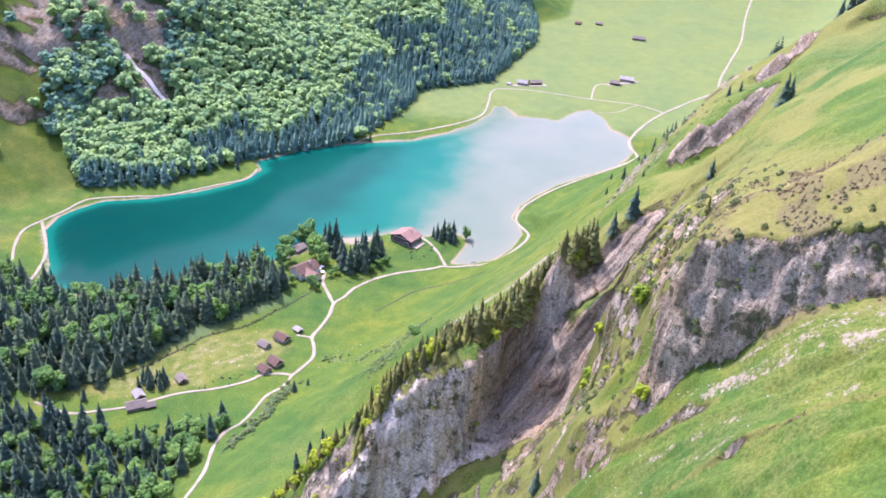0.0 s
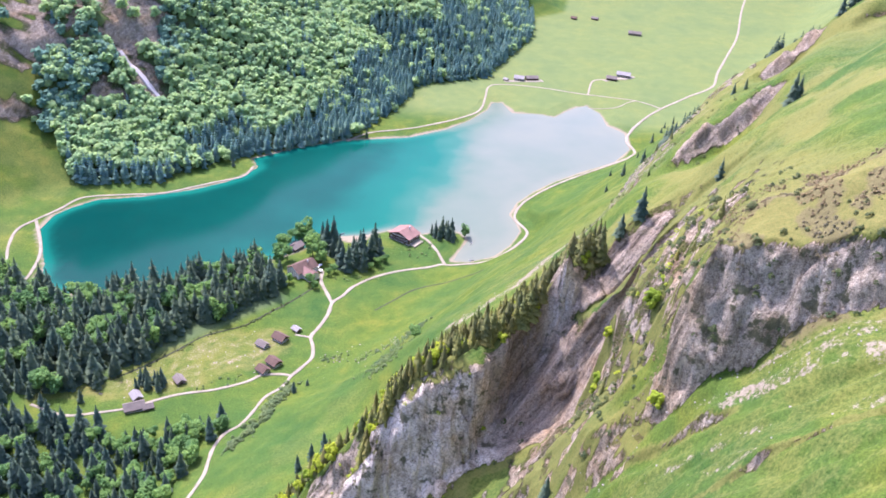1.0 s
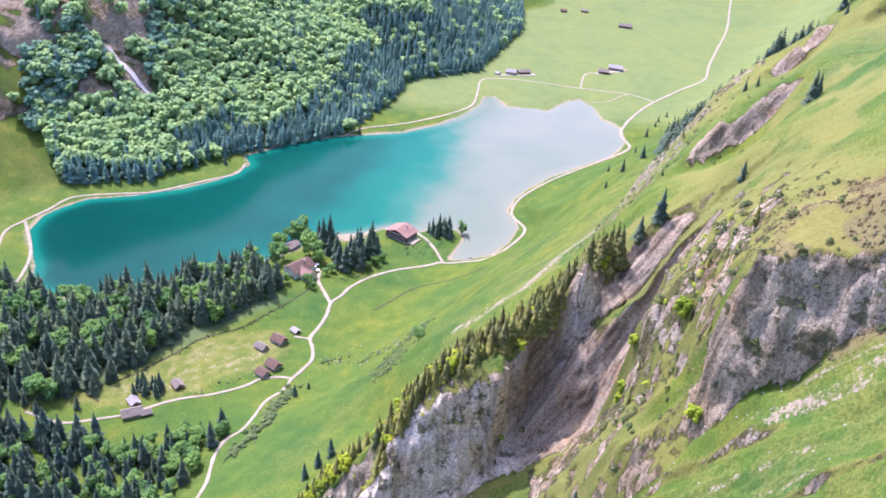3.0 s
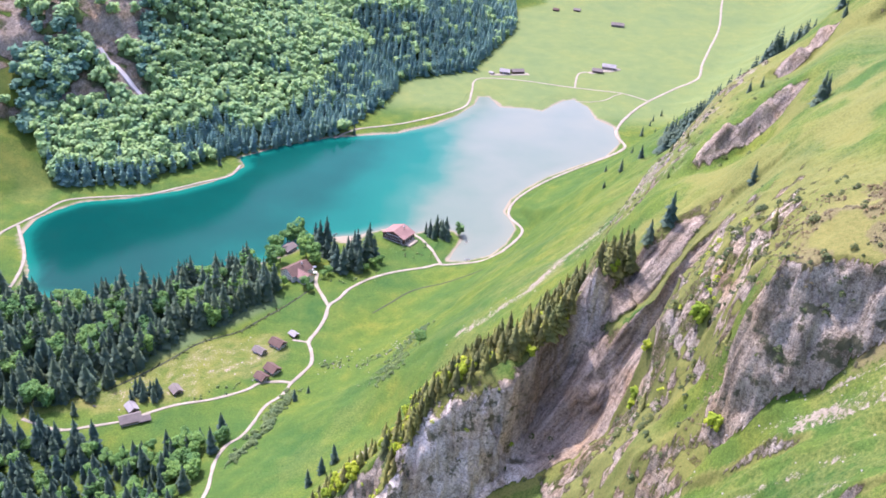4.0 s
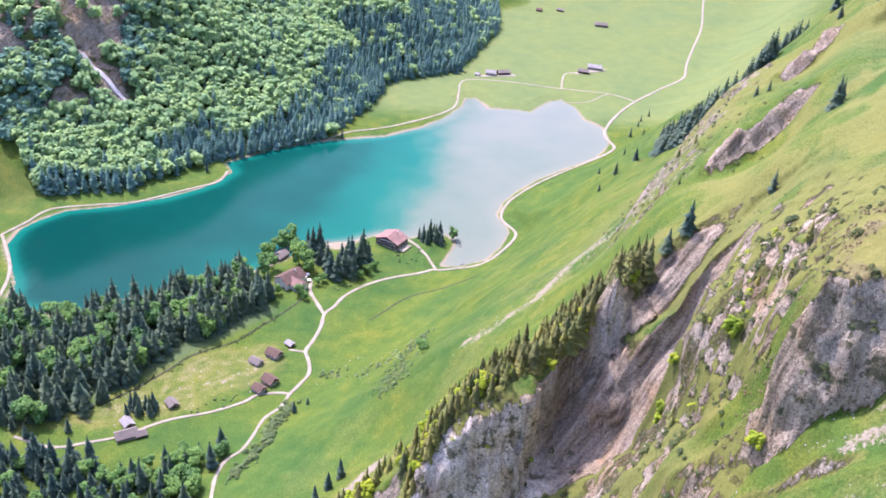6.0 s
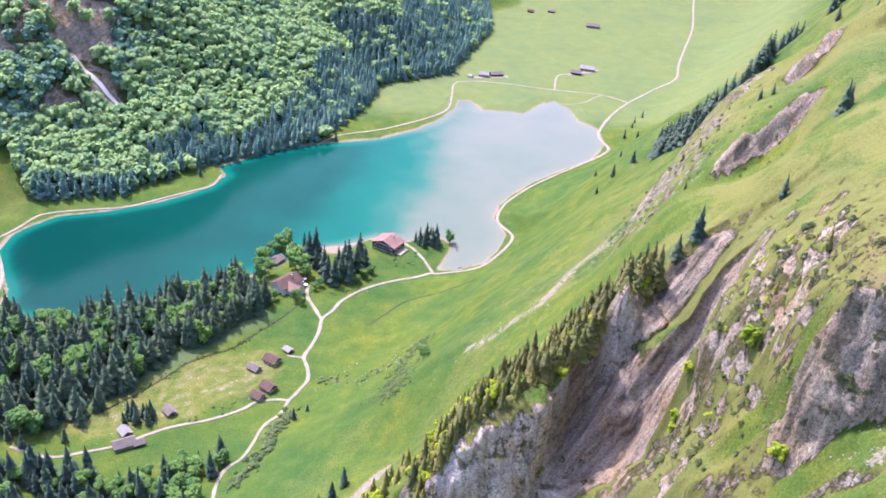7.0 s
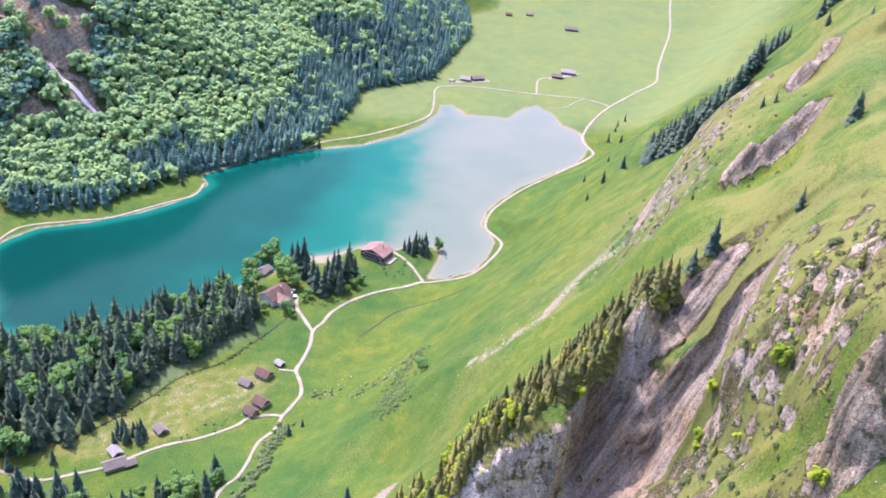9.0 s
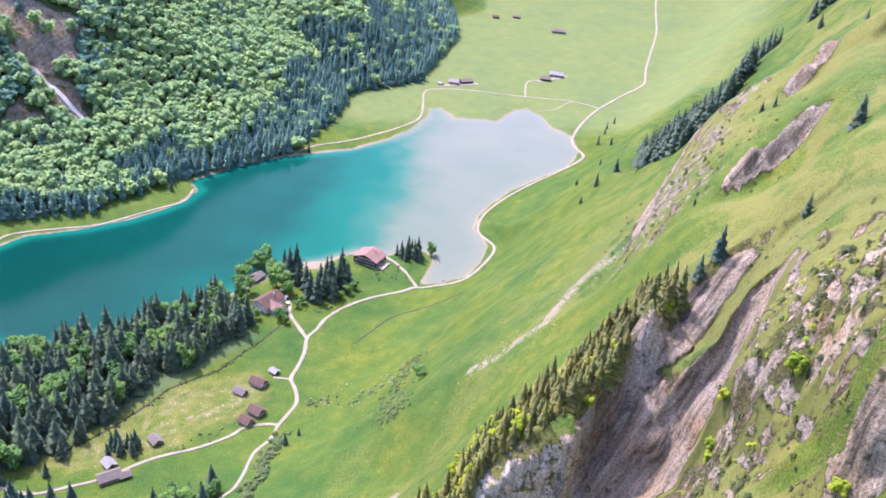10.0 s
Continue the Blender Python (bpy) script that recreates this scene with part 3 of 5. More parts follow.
# ---- ground: one sheet from the near pasture to the far mountains ----
gx = spans((-1600, -480, 20), (-480, -66, 4), (-66, 128, 0.8), (128, 260, 2), (260, 520, 4.5), (520, 1601, 20))
gy = spans((-500, 96, 11), (96, 345, 0.8), (345, 480, 2.1), (480, 1160, 3.6), (1160, 1400, 6), (1400, 2100, 12), (2100, 3700, 40))
X, Y = np.meshgrid(gx, gy)
Z, BARE, SHORE, INLAND = valley(X.ravel(), Y.ravel())
Z = Z.reshape(X.shape)
dzx, dzy = np.gradient(Z, axis=1) / np.gradient(X, axis=1), np.gradient(Z, axis=0) / np.gradient(Y, axis=0)
TILT = np.hypot(dzx, dzy).ravel()
D, S = hill_axes(X.ravel(), Y.ravel())
on_hill = step(20, 60, D)
patch = fractal(X.ravel() / 26, Y.ravel() / 26, 0, 4, 71)
speckle = fractal(X.ravel() / 5, Y.ravel() / 5, Z.ravel() / 5, 4, 74, 0.6)
blotch = patch + 0.7 * fractal(X.ravel() / 7, Y.ravel() / 7, Z.ravel() / 7, 3, 73)
zone = broken_ground(X.ravel(), Y.ravel())[2]
rockiness = np.clip(np.maximum(BARE.clip(0) * 0.85 * (0.35 + 0.65 * np.maximum(step(0.9, 1.6, TILT), D < 100)), step(1.6, 2.6, TILT) * 0.8 * on_hill * (1 - zone * step(0.2, 0.0, BARE))) + 0.22 * blotch * (BARE > 0.05), 0, 1)
rockiness = np.maximum(rockiness, 0.85 * step(1.0, 1.35, BARE) * (D < 300))
# turf and scrub cover the ledges between the bluff and the cleft
ledgy = zone * step(0.02, 0.2, BARE) * step(1.0, 0.8, BARE)
rockiness = rockiness * (1 - ledgy * step(-0.22, 0.2, speckle + 0.6 * patch - 0.12)) * step(-0.55, -0.1, BARE)
headwall = np.exp(-((X.ravel() - 97) / 8) ** 2 - ((Y.ravel() - 323) / 6) ** 2)
rockiness = np.maximum(rockiness, headwall * (0.5 + 0.5 * speckle))
bench = np.exp(-((D - 196 - 0.12 * (S + 290)) / 25) ** 2) * step(-330, -300, S) * step(-100, -150, S)
rockiness = np.maximum(rockiness, bench * (0.26 + 0.5 * speckle + 0.5 * fractal(X.ravel() / 2.6, Y.ravel() / 2.6, 0, 2, 76)))
# dry grass on the ledges, rubble tongues, stony pasture
dry = on_hill * (0.3 + 0.5 * step(130, 185, D)) * np.clip(step(0.15, 0.75, patch + 0.5 * fractal(D / 8, S / 60, 0, 3, 72)) + step(-300, -200, S) * step(150, 190, D) * step(-130, -180, S) * 0.8, 0, 1)
dry = np.maximum(dry, step(-494, -484, S) * step(-440, -462, S) * step(276, 296, D) * step(-0.5, 0.1, patch))
dry = np.maximum(dry, 0.8 * step(0.1, 0.5, patch) * np.exp(-((D - 250) / 40) ** 2) * step(-330, -380, S))
scree = 0.62 * np.exp(-((S + 275) / 24) ** 2) * step(150, 165, D) * step(215, 190, D) * step(-0.5, 0.2, patch)
tongue = offset_from([(72, 450), (54, 428), (39, 413), (21, 407), (4, 413)], X.ravel(), Y.ravel())
scree = np.maximum(scree, (0.64 + 0.3 * speckle) * np.exp(-(tongue / (5.5 + 3 * patch)) ** 2))
tongue = offset_from([(-41, 350), (-48, 344), (-57, 334), (-62, 324)], X.ravel(), Y.ravel())
scree = np.maximum(scree, 0.95 * np.exp(-(tongue / (6 + 2 * patch)) ** 2))
scree = np.maximum(scree, bench * (0.40 + 0.6 * speckle))
streak = fractal(D / 24, S / 3.2, 0, 3, 77)
scree = np.maximum(scree, (0.44 + 0.3 * speckle) * step(-499, -503, S) * step(-522, -512, S) * step(262, 285, D) * step(0.05, 0.5, streak))
scree = np.maximum(scree, (0.38 + 0.3 * speckle) * step(-516, -522, S) * step(-560, -545, S) * step(262, 275, D) * step(0.35, 0.8, streak))
dry = dry * (1 - 0.75 * step(-500, -510, S))
strip = offset_from([(-350, 912), (-372, 921), (-394, 930)], X.ravel(), Y.ravel())
scree = np.maximum(scree, 1.3 * np.exp(-(strip / 4.5) ** 2))
dry = np.maximum(dry, headwall)
dry = np.maximum(dry, 0.75 * ledgy)
dry = np.maximum(dry, 0.4 * step(-372, -405, X.ravel()) * step(-0.7, 0.2, patch))
dry = np.maximum(dry, 0.8 * zone * step(-0.8, 0.1, patch) * step(190, 200, Y.ravel()))
dry = np.maximum(dry, step(-496, -488, S) * step(-448, -466, S) * step(278, 290, D))
dry = np.maximum(dry, 0.5 * bench)
dry = np.maximum(dry, 0.42 * step(60, 130, D) * step(-0.3, 0.3, speckle + patch))
heath = step(284, 296, D) * step(360, 340, D) * step(-506, -496, S) * step(-446, -466, S) * step(-0.05, 0.3, fractal(X.ravel() / 9, Y.ravel() / 9, 0, 3, 88))
far_floor = step(1040, 1110, Y.ravel()) * step(190, 90, D) * step(5, -10, INLAND)
wooded = offset_from([(-445, 845), (-424, 812), (-394, 775), (-316, 802), (-262, 870), (-236, 896), (-206, 916), (-172, 944), (-128, 978), (-110, 1030), (-86, 1085), (-70, 1180), (31, 1245), (60, 1340), (105, 1470), (112, 1600), (60, 1800),
                      (-250, 1700), (-330, 1400), (-420, 1200), (-520, 1000)], X.ravel(), Y.ravel(), True)
stony = offset_from([(-285, 452), (-262, 462), (-228, 500), (-195, 530), (-165, 550), (-130, 556), (-120, 528), (-138, 498), (-175, 480), (-215, 456), (-262, 444)], X.ravel(), Y.ravel(), True)
dry = np.maximum(dry, step(-6, 6, stony + 8 * patch) * (0.62 + 0.45 * speckle))
scree = np.maximum(scree, (0.30 + 0.25 * speckle) * step(-4, 6, stony + 12 * patch - 6))
litter = step(0, 14, wooded) * (1 - BARE.clip(0, 1)) * 0.9
grove = offset_from([(-430, 500), (-275, 452), (-200, 525), (-135, 600), (-165, 668), (-230, 618), (-349, 585), (-430, 560)], X.ravel(), Y.ravel(), True)
litter = np.maximum(litter, 0.85 * step(-4, 8, grove))
sandy = np.exp(-((X.ravel() + 96) / 16) ** 2 - ((Y.ravel() - 716) / 14) ** 2)
beach = np.where(SHORE > 0, 1 - step(1.0, 3.6, SHORE + 2.2 * patch - 18 * sandy), 1.0)
ny, nx = X.shape
idx = np.arange(nx * ny).reshape(ny, nx)
quads = np.stack([idx[:-1, :-1], idx[:-1, 1:], idx[1:, 1:], idx[1:, :-1]], -1).reshape(-1, 4)
# break the rock faces sideways as well as upwards
P = np.stack([X.ravel(), Y.ravel(), Z.ravel()], 1)
nrm = np.stack([-dzx.ravel(), -dzy.ravel(), np.ones(len(P))], 1)
nrm /= np.linalg.norm(nrm, axis=1)[:, None]
fine_zone = (P[:, 0] > -70) & (P[:, 0] < 260) & (P[:, 1] > 90) & (P[:, 1] < 520)
amount = np.where(fine_zone, rockiness, 0.0)
# slabs run down the gullies, the bluff stands in upright buttresses
clefts = step(-2, 1, Y.ravel() - line_at(CLEFT_RIM, X.ravel())[0]) * step(3, 0, Y.ravel() - line_at(RIB_CREST, X.ravel())[0])
slab = np.maximum(zone * clefts * step(-4, 24, X.ravel() + 5 * patch), np.maximum(0.7 * (D < -300), 0.7 * (zone < 0.1) * step(150, 170, D)))
chalk = zone * clefts * np.maximum(step(34, 12, X.ravel() + 6 * patch), np.exp(-((X.ravel() - 50) / 7) ** 2 - ((Y.ravel() - 298) / 5) ** 2))
slab = slab * (1 - chalk)
chalk = np.maximum(chalk, 0.15 * zone * (1 - clefts) * step(1.4, 2.2, TILT) * step(282, 292, D))
run_a, run_b, run_c = P @ np.array(BED_A), P @ np.array(BED_B), P @ np.array(BED_C)
shift = 1.5 * fractal(P[:, 0] / 20, P[:, 1] / 20, P[:, 2] / 20, 2, 92)
ribs = 1.1 - 2.6 * np.abs(vnoise(run_a / 95, (run_b + shift) / 8.5, (run_c + shift) / 8.5, 90))
layered = 0.9 * ribs + 0.35 * fractal(run_a / 45, run_b / 2.6, run_c / 2.6, 3, 93, 0.55) - 0.9 * np.clip(1 - 4 * np.abs(vnoise(run_a / 80, (run_b + shift) / 11, (run_c + shift) / 11, 91)), 0, 1)
upright = 0.55 * fractal(P[:, 0] / 10, P[:, 1] / 10, P[:, 2] / 30, 2, 97, 0.6) + 0.75 * fractal(P[:, 0] / 3.4, P[:, 1] / 3.4, P[:, 2] / 6, 2, 99) + 0.45 * fractal(P[:, 2] / 5, P[:, 0] / 40, P[:, 1] / 40, 3, 98) - 0.8 * np.clip(1 - 3.5 * np.abs(vnoise(P[:, 0] / 13, P[:, 1] / 13, P[:, 2] / 50, 95)), 0, 1)
P += nrm * (amount * (1.5 * slab * layered + (1 - slab) * 1.5 * upright))[:, None]
ground_mesh = bpy.data.meshes.new("ground")
ground_mesh.vertices.add(len(P))
ground_mesh.vertices.foreach_set("co", P.astype(np.float32).ravel())
ground_mesh.loops.add(quads.size)
ground_mesh.loops.foreach_set("vertex_index", quads.ravel().astype(np.int32))
ground_mesh.polygons.add(len(quads))
ground_mesh.polygons.foreach_set("loop_start", np.arange(0, quads.size, 4, dtype=np.int32))
ground_mesh.update(calc_edges=True)
ground_mesh.polygons.foreach_set("use_smooth", np.ones(len(quads), bool))
for key, values in (("rock", rockiness), ("dry", dry), ("scree", scree), ("litter", litter), ("shore", beach), ("slab", slab), ("far_floor", far_floor), ("chalk", chalk), ("heath", heath)):
    ground_mesh.attributes.new(key, "FLOAT", "POINT").data.foreach_set("value", np.asarray(values, np.float32).ravel())
ground_mesh.materials.append(GROUND)
tagged(new("ground", ground_mesh), "green alpine pasture and limestone cliffs round a lake", "ground", kind="structure")

# ---- the lake ----
wx, wy = np.meshgrid(np.arange(-420, 240, 8.0), np.arange(560, 1170, 8.0))
wd = offset_from(LAKE, wx.ravel(), wy.ravel(), True)
far_end = step(880, 1120, wy.ravel() + 0.25 * wx.ravel())
# bright sky reflection on the right, painted by lowering the depth value
sky_mirror = step(-155, 25, wx.ravel() - 0.25 * (wy.ravel() - 800) + 20 * fractal(wx.ravel() / 60, wy.ravel() / 60, 0, 3, 55))
depth = np.clip(0.42 + wd / 26, 0, 1) * (1 - 0.80 * sky_mirror) * (1 - 0.3 * far_end * sky_mirror) * (0.80 + 0.20 * step(-160, -340, wx.ravel() - 0.3 * (wy.ravel() - 700)))
keep_faces = []
wn_y, wn_x = wx.shape
wi = np.arange(wx.size).reshape(wx.shape)
for j in range(wn_y - 1):
    for i in range(wn_x - 1):
        q = (wi[j, i], wi[j, i + 1], wi[j + 1, i + 1], wi[j + 1, i])
        if max(wd[list(q)]) > -9:
            keep_faces.append(tuple(int(v) for v in q))
water_mesh = mesh_from("water", np.stack([wx.ravel(), wy.ravel(), np.zeros(wx.size)], 1), keep_faces, WATER)
water_mesh.attributes.new("depth", "FLOAT", "POINT").data.foreach_set("value", depth.astype(np.float32))
tagged(new("water", water_mesh), "turquoise mountain lake with shallow edges and a milky painted sky reflection", "lake", kind="structure")


# ---- gravel paths, laid on the grass ----
def smooth_line(points, spacing=3.0):
    pts = [Vector((p[0], p[1])) for p in points]
    out = []
    for i in range(len(pts) - 1):
        p0, p1, p2, p3 = pts[max(i - 1, 0)], pts[i], pts[i + 1], pts[min(i + 2, len(pts) - 1)]
        n = max(1, int((p2 - p1).length / spacing))
        for k in range(n):
            t = k / n
            out.append(0.5 * ((2 * p1) + (p2 - p0) * t + (2 * p0 - 5 * p1 + 4 * p2 - p3) * t * t + (3 * p1 - p0 - 3 * p2 + p3) * t ** 3))
    return out + [pts[-1]]


def lay_path(points, width, label, name="path", lift=0.3, mat=None):
    line = smooth_line(points)
    verts, faces = [], []
    for i, p in enumerate(line):
        a, b = line[max(i - 1, 0)], line[min(i + 1, len(line) - 1)]
        side = Vector((-(b - a).y, (b - a).x)).normalized()
        w = width * (0.29 + 0.10 * noise.noise((p.x / 9, p.y / 9, 0)))
        row = [p + side * w, p + side * w * 0.55, p - side * w * 0.55, p - side * w]
        zs = land(np.array([q.x for q in row]), np.array([q.y for q in row]))
        top = max(zs)
        verts += [(row[0].x, row[0].y, zs[0] - 0.5)] + [(q.x, q.y, (z + top) / 2 + lift) for q, z in zip(row, zs)] + [(row[3].x, row[3].y, zs[3] - 0.5)]
        if i:
            k = 6 * (i - 1)
            faces += [(k + j, k + j + 1, k + j + 7, k + j + 6) for j in range(5)]
    return tagged(new(name, mesh_from(name, verts, faces, mat or GRAVEL, True)), label, "path", kind="structure")


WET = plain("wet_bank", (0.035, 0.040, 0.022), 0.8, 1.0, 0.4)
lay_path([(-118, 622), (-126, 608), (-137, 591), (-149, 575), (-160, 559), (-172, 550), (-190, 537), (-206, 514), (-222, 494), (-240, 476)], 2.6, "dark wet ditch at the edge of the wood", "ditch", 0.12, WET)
PALE = "pale gravel path worn through the meadow"
lay_path([(-282, 442), (-267, 437), (-252, 434), (-233, 440), (-215, 447), (-202, 456), (-186, 466), (-163, 475), (-142, 487), (-133, 496), (-117, 499), (-111, 497)], 4.0, "pale gravel lane past the barns")
lay_path([(-111, 497), (-105, 509), (-100, 522), (-102, 537), (-106, 550), (-102, 564), (-98, 583), (-97, 602), (-90, 614), (-83, 631), (-68, 648), (-43, 664),
          (-19, 673), (-5, 681), (11, 687), (37, 698), (58, 724), (75, 760), (63, 792), (70, 823), (87, 852), (114, 886), (148, 921), (190, 962)], 5.0, "pale gravel lane along the foot of the slope to the shore")
lay_path([(-97, 600), (-105, 617), (-113, 635), (-114, 652)], 5.0, "pale gravel drive to the large inn")
lay_path([(-5, 683), (-12, 702), (-22, 722), (-32, 737), (-40, 746)], 5.0, "pale gravel way to the lakeside inn")
lay_path([(-106, 549), (-119, 551)], 3.5, PALE)
lay_path([(-111, 497), (-115, 482), (-124, 468), (-128, 444), (-132, 430), (-140, 421), (-143, 406), (-142, 392), (-140, 372), (-144, 345)], 4.0, "pale gravel track winding down beside trees")
lay_path([(190, 962), (217, 995), (213, 1036), (221, 1067), (248, 1120), (279, 1168), (325, 1223), (375, 1280), (401, 1356), (434, 1443), (486, 1580), (538, 1761), (593, 1925), (659, 2119)], 6.5, "pale gravel road running up the valley")
lay_path([(-139, 962), (-115, 990), (-74, 1010), (-26, 1047), (18, 1098), (28, 1154), (32, 1197), (48, 1214), (99, 1217), (173, 1203), (246, 1191), (279, 1168)], 5.0, "pale gravel path across the far meadow")
lay_path([(174, 1152), (196, 1150), (216, 1160), (232, 1180), (246, 1191)], 3.2, "faint sandy foot path behind the lake's head")
lay_path([(178, 1203), (191, 1264), (214, 1276)], 5.0, PALE)
lay_path([(-230, 866), (-236, 839), (-261, 817), (-304, 783), (-337, 772), (-376, 757), (-390, 728), (-401, 703), (-408, 679), (-400, 647), (-388, 618), (-388, 598), (-395, 570)], 4.5, "sandy path round the end of the lake")
lay_path([(-400, 701), (-372, 650), (-362, 610), (-362, 586)], 5.0, "sandy track along the shore")


lay_path([(56, 1231), (74, 1236), (92, 1240), (114, 1247)], 15.0, "pale gravel yard of the far farm", "farm_yard")
lay_path([(208, 1270), (226, 1284), (246, 1292), (258, 1304)], 17.0, "pale gravel yard round the middle farm", "farm_yard")
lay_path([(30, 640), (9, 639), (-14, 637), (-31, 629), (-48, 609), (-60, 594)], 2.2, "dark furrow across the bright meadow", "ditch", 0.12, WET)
CHUTE = plain("pale_rubble", (0.42, 0.40, 0.36), 0.95, 0.6, 0.35)
lay_path([(-343, 907), (-352, 912), (-362, 916), (-374, 922), (-386, 927), (-396, 933)], 9.0, "pale rubble chute below the crag", "rubble_chute", 0.6, CHUTE)


# ---- trees ----
def spruce_mesh(tall, seed, tiers=15, spread=0.185, lush=1.25):
    """Crown of a spruce: whorls of drooping fronds round a leader."""
    r = random.Random(seed)
    v, f = [], []
    for k in range(tiers):
        t = k / (tiers - 1)
        z = tall * (0.08 + 0.88 * t)
        reach = tall * spread * (1 - t) ** 0.75 * r.uniform(0.72, 1.18) + tall * 0.012
        n = 10 if t < 0.5 else (8 if t < 0.8 else 5)
        turn = r.uniform(0, 6.3)
        for i in range(n):
            a = turn + 6.283 * i / n + r.uniform(-0.2, 0.2)
            l = reach * r.uniform(0.5, 1.22)
            c, s = math.cos(a), math.sin(a)
            w = l * 0.34 * lush + tall * 0.008
            droop = l * r.uniform(0.25, 0.5)
            b = len(v)
            v += [(0, 0, z + tall * 0.035), (c * l * 0.55 - s * w, s * l * 0.55 + c * w, z - droop * 0.5), (c * l * 0.6, s * l * 0.6, z + tall * 0.012 - droop * 0.25),
                  (c * l * 0.55 + s * w, s * l * 0.55 - c * w, z - droop * 0.5), (c * l, s * l, z - droop)]
            f += [(b, b + 1, b + 2), (b, b + 2, b + 3), (b + 1, b + 4, b + 2), (b + 2, b + 4, b + 3)]
    b = len(v)
    v += [(0.02 * tall, 0, tall * 0.9), (-0.01 * tall, 0.017 * tall, tall * 0.9), (-0.01 * tall, -0.017 * tall, tall * 0.9), (0, 0, tall)]
    f += [(b, b + 1, b + 3), (b + 1, b + 2, b + 3), (b + 2, b, b + 3)]
    return v, f


def broadleaf_mesh(tall, seed, sprays=260, leaf=0.075, rise=0.7):
    """Crown of a broadleaf tree: many sprays of leaves round uneven lobes."""
    r = random.Random(seed)
    lobes = [(Vector((0, 0, tall * 0.66)), tall * 0.25)]
    for i in range(8):
        a = i * 2.4 + r.uniform(-0.4, 0.4)
        lobes.append((Vector((math.cos(a) * tall * r.uniform(0.14, 0.25), math.sin(a) * tall * r.uniform(0.14, 0.25), tall * r.uniform(0.38, 0.82))), tall * r.uniform(0.12, 0.19)))
    v, f = [], []
    for i in range(sprays):
        c, rad = lobes[i % len(lobes)]
        n = Vector((r.gauss(0, 1), r.gauss(0, 1), r.gauss(0.25, 1))).normalized()
        p = c + n * rad * r.uniform(0.72, 1.05)
        n = (n + Vector((r.gauss(0, 0.35), r.gauss(0, 0.35), r.gauss(rise, 0.35)))).normalized()
        t = n.orthogonal().normalized()
        t.rotate(Matrix.Rotation(r.uniform(0, 6.28), 3, n))
        u, q = n.cross(t), tall * leaf * r.uniform(0.6, 1.3)
        b = len(v)
        v += [p + t * q, p + (t * 0.3 + u * 0.8) * q - n * q * 0.25, p - t * q * 0.8 + u * 0.2 * q - n * q * 0.15, p - (t * 0.1 + u * 0.9) * q - n * q * 0.25, p + n * q * 0.3]
        f += [(b, b + 1, b + 4), (b + 1, b + 2, b + 4), (b + 2, b + 3, b + 4), (b + 3, b, b + 4)]
    return v, f


def trunk_bm(tall, radius, limbs=(), lean=0.0):
    bm = bmesh.new()
    rings = 5
    loops = []
    for k in range(rings):
        t = k / (rings - 1)
        rad = radius * (1 - 0.85 * t) * (1.35 if k == 0 else 1)
        loops.append([bm.verts.new((math.cos(6.283 * i / 6) * rad + lean * t * t, math.sin(6.283 * i / 6) * rad, -1.2 + (tall + 1.2) * t)) for i in range(6)])
    for a, b in zip(loops, loops[1:]):
        for i in range(6):
            bm.faces.new((a[i], a[(i + 1) % 6], b[(i + 1) % 6], b[i]))
    for (z0, ang, length, rise) in limbs:
        c, s = math.cos(ang), math.sin(ang)
        base = [bm.verts.new((-s * radius * 0.3 * e, c * radius * 0.3 * e, z0 + radius * 0.4 * g)) for e, g in ((1, -1), (-1, -1), (0, 1))]
        tip = bm.verts.new((c * length, s * length, z0 + rise))
        for i in range(3):
            bm.faces.new((base[i], base[(i + 1) % 3], tip))
    return bm


def make_tree(kind, tall, seed, mat, label, category, **more):
    root = new(kind)
    v, f = (spruce_mesh if kind in ("spruce_tree", "larch_tree") else broadleaf_mesh)(tall, seed, **more)
    crown = new("crown", mesh_from("crown", v, f, mat))
    crown.parent = root
    r = random.Random(seed)
    if kind in ("spruce_tree", "larch_tree"):
        part("trunk", trunk_bm(tall * 0.95, tall * 0.014), BARK, root)
    else:
        limbs = [(tall * r.uniform(0.22, 0.5), r.uniform(0, 6.28), tall * r.uniform(0.15, 0.25), tall * r.uniform(0.1, 0.22)) for _ in range(6)]
        part("trunk", trunk_bm(tall * 0.7, tall * 0.02, limbs), BARK, root)
    return tagged(root, label, category)


SPRUCE = [make_tree("spruce_tree", 20, 3, NEEDLES, "dark green spruce in dense woods by the lake", "tree", spread=0.22),
          make_tree("spruce_tree", 20, 4, NEEDLES, "dark green spruce in dense woods by the lake", "tree", tiers=13, spread=0.19),
          make_tree("spruce_tree", 20, 5, NEEDLES, "dark green spruce in dense woods by the lake", "tree", tiers=17, spread=0.25)]
BEECH = [make_tree("broadleaf_tree", 16, 11, LEAVES, "bright green broadleaf tree among dark spruces", "tree", sprays=430, leaf=0.062),
         make_tree("broadleaf_tree", 16, 12, LEAVES, "bright green broadleaf tree among dark spruces", "tree", sprays=380, leaf=0.066)]
CREST_SPRUCE = [make_tree("spruce_tree", 20, 6, WARM_NEEDLES, "olive green spruce on the rocky crest", "tree", spread=0.20),
                make_tree("spruce_tree", 20, 8, WARM_NEEDLES, "olive green spruce on the rocky crest", "tree", tiers=17, spread=0.235)]
LARCH = [make_tree("larch_tree", 12, 21, YOUNG, "olive green slender conifer on the rocky crest", "tree", tiers=13, spread=0.2),
         make_tree("larch_tree", 12, 22, YOUNG, "olive green slender conifer on the rocky crest", "tree", tiers=13, spread=0.235)]
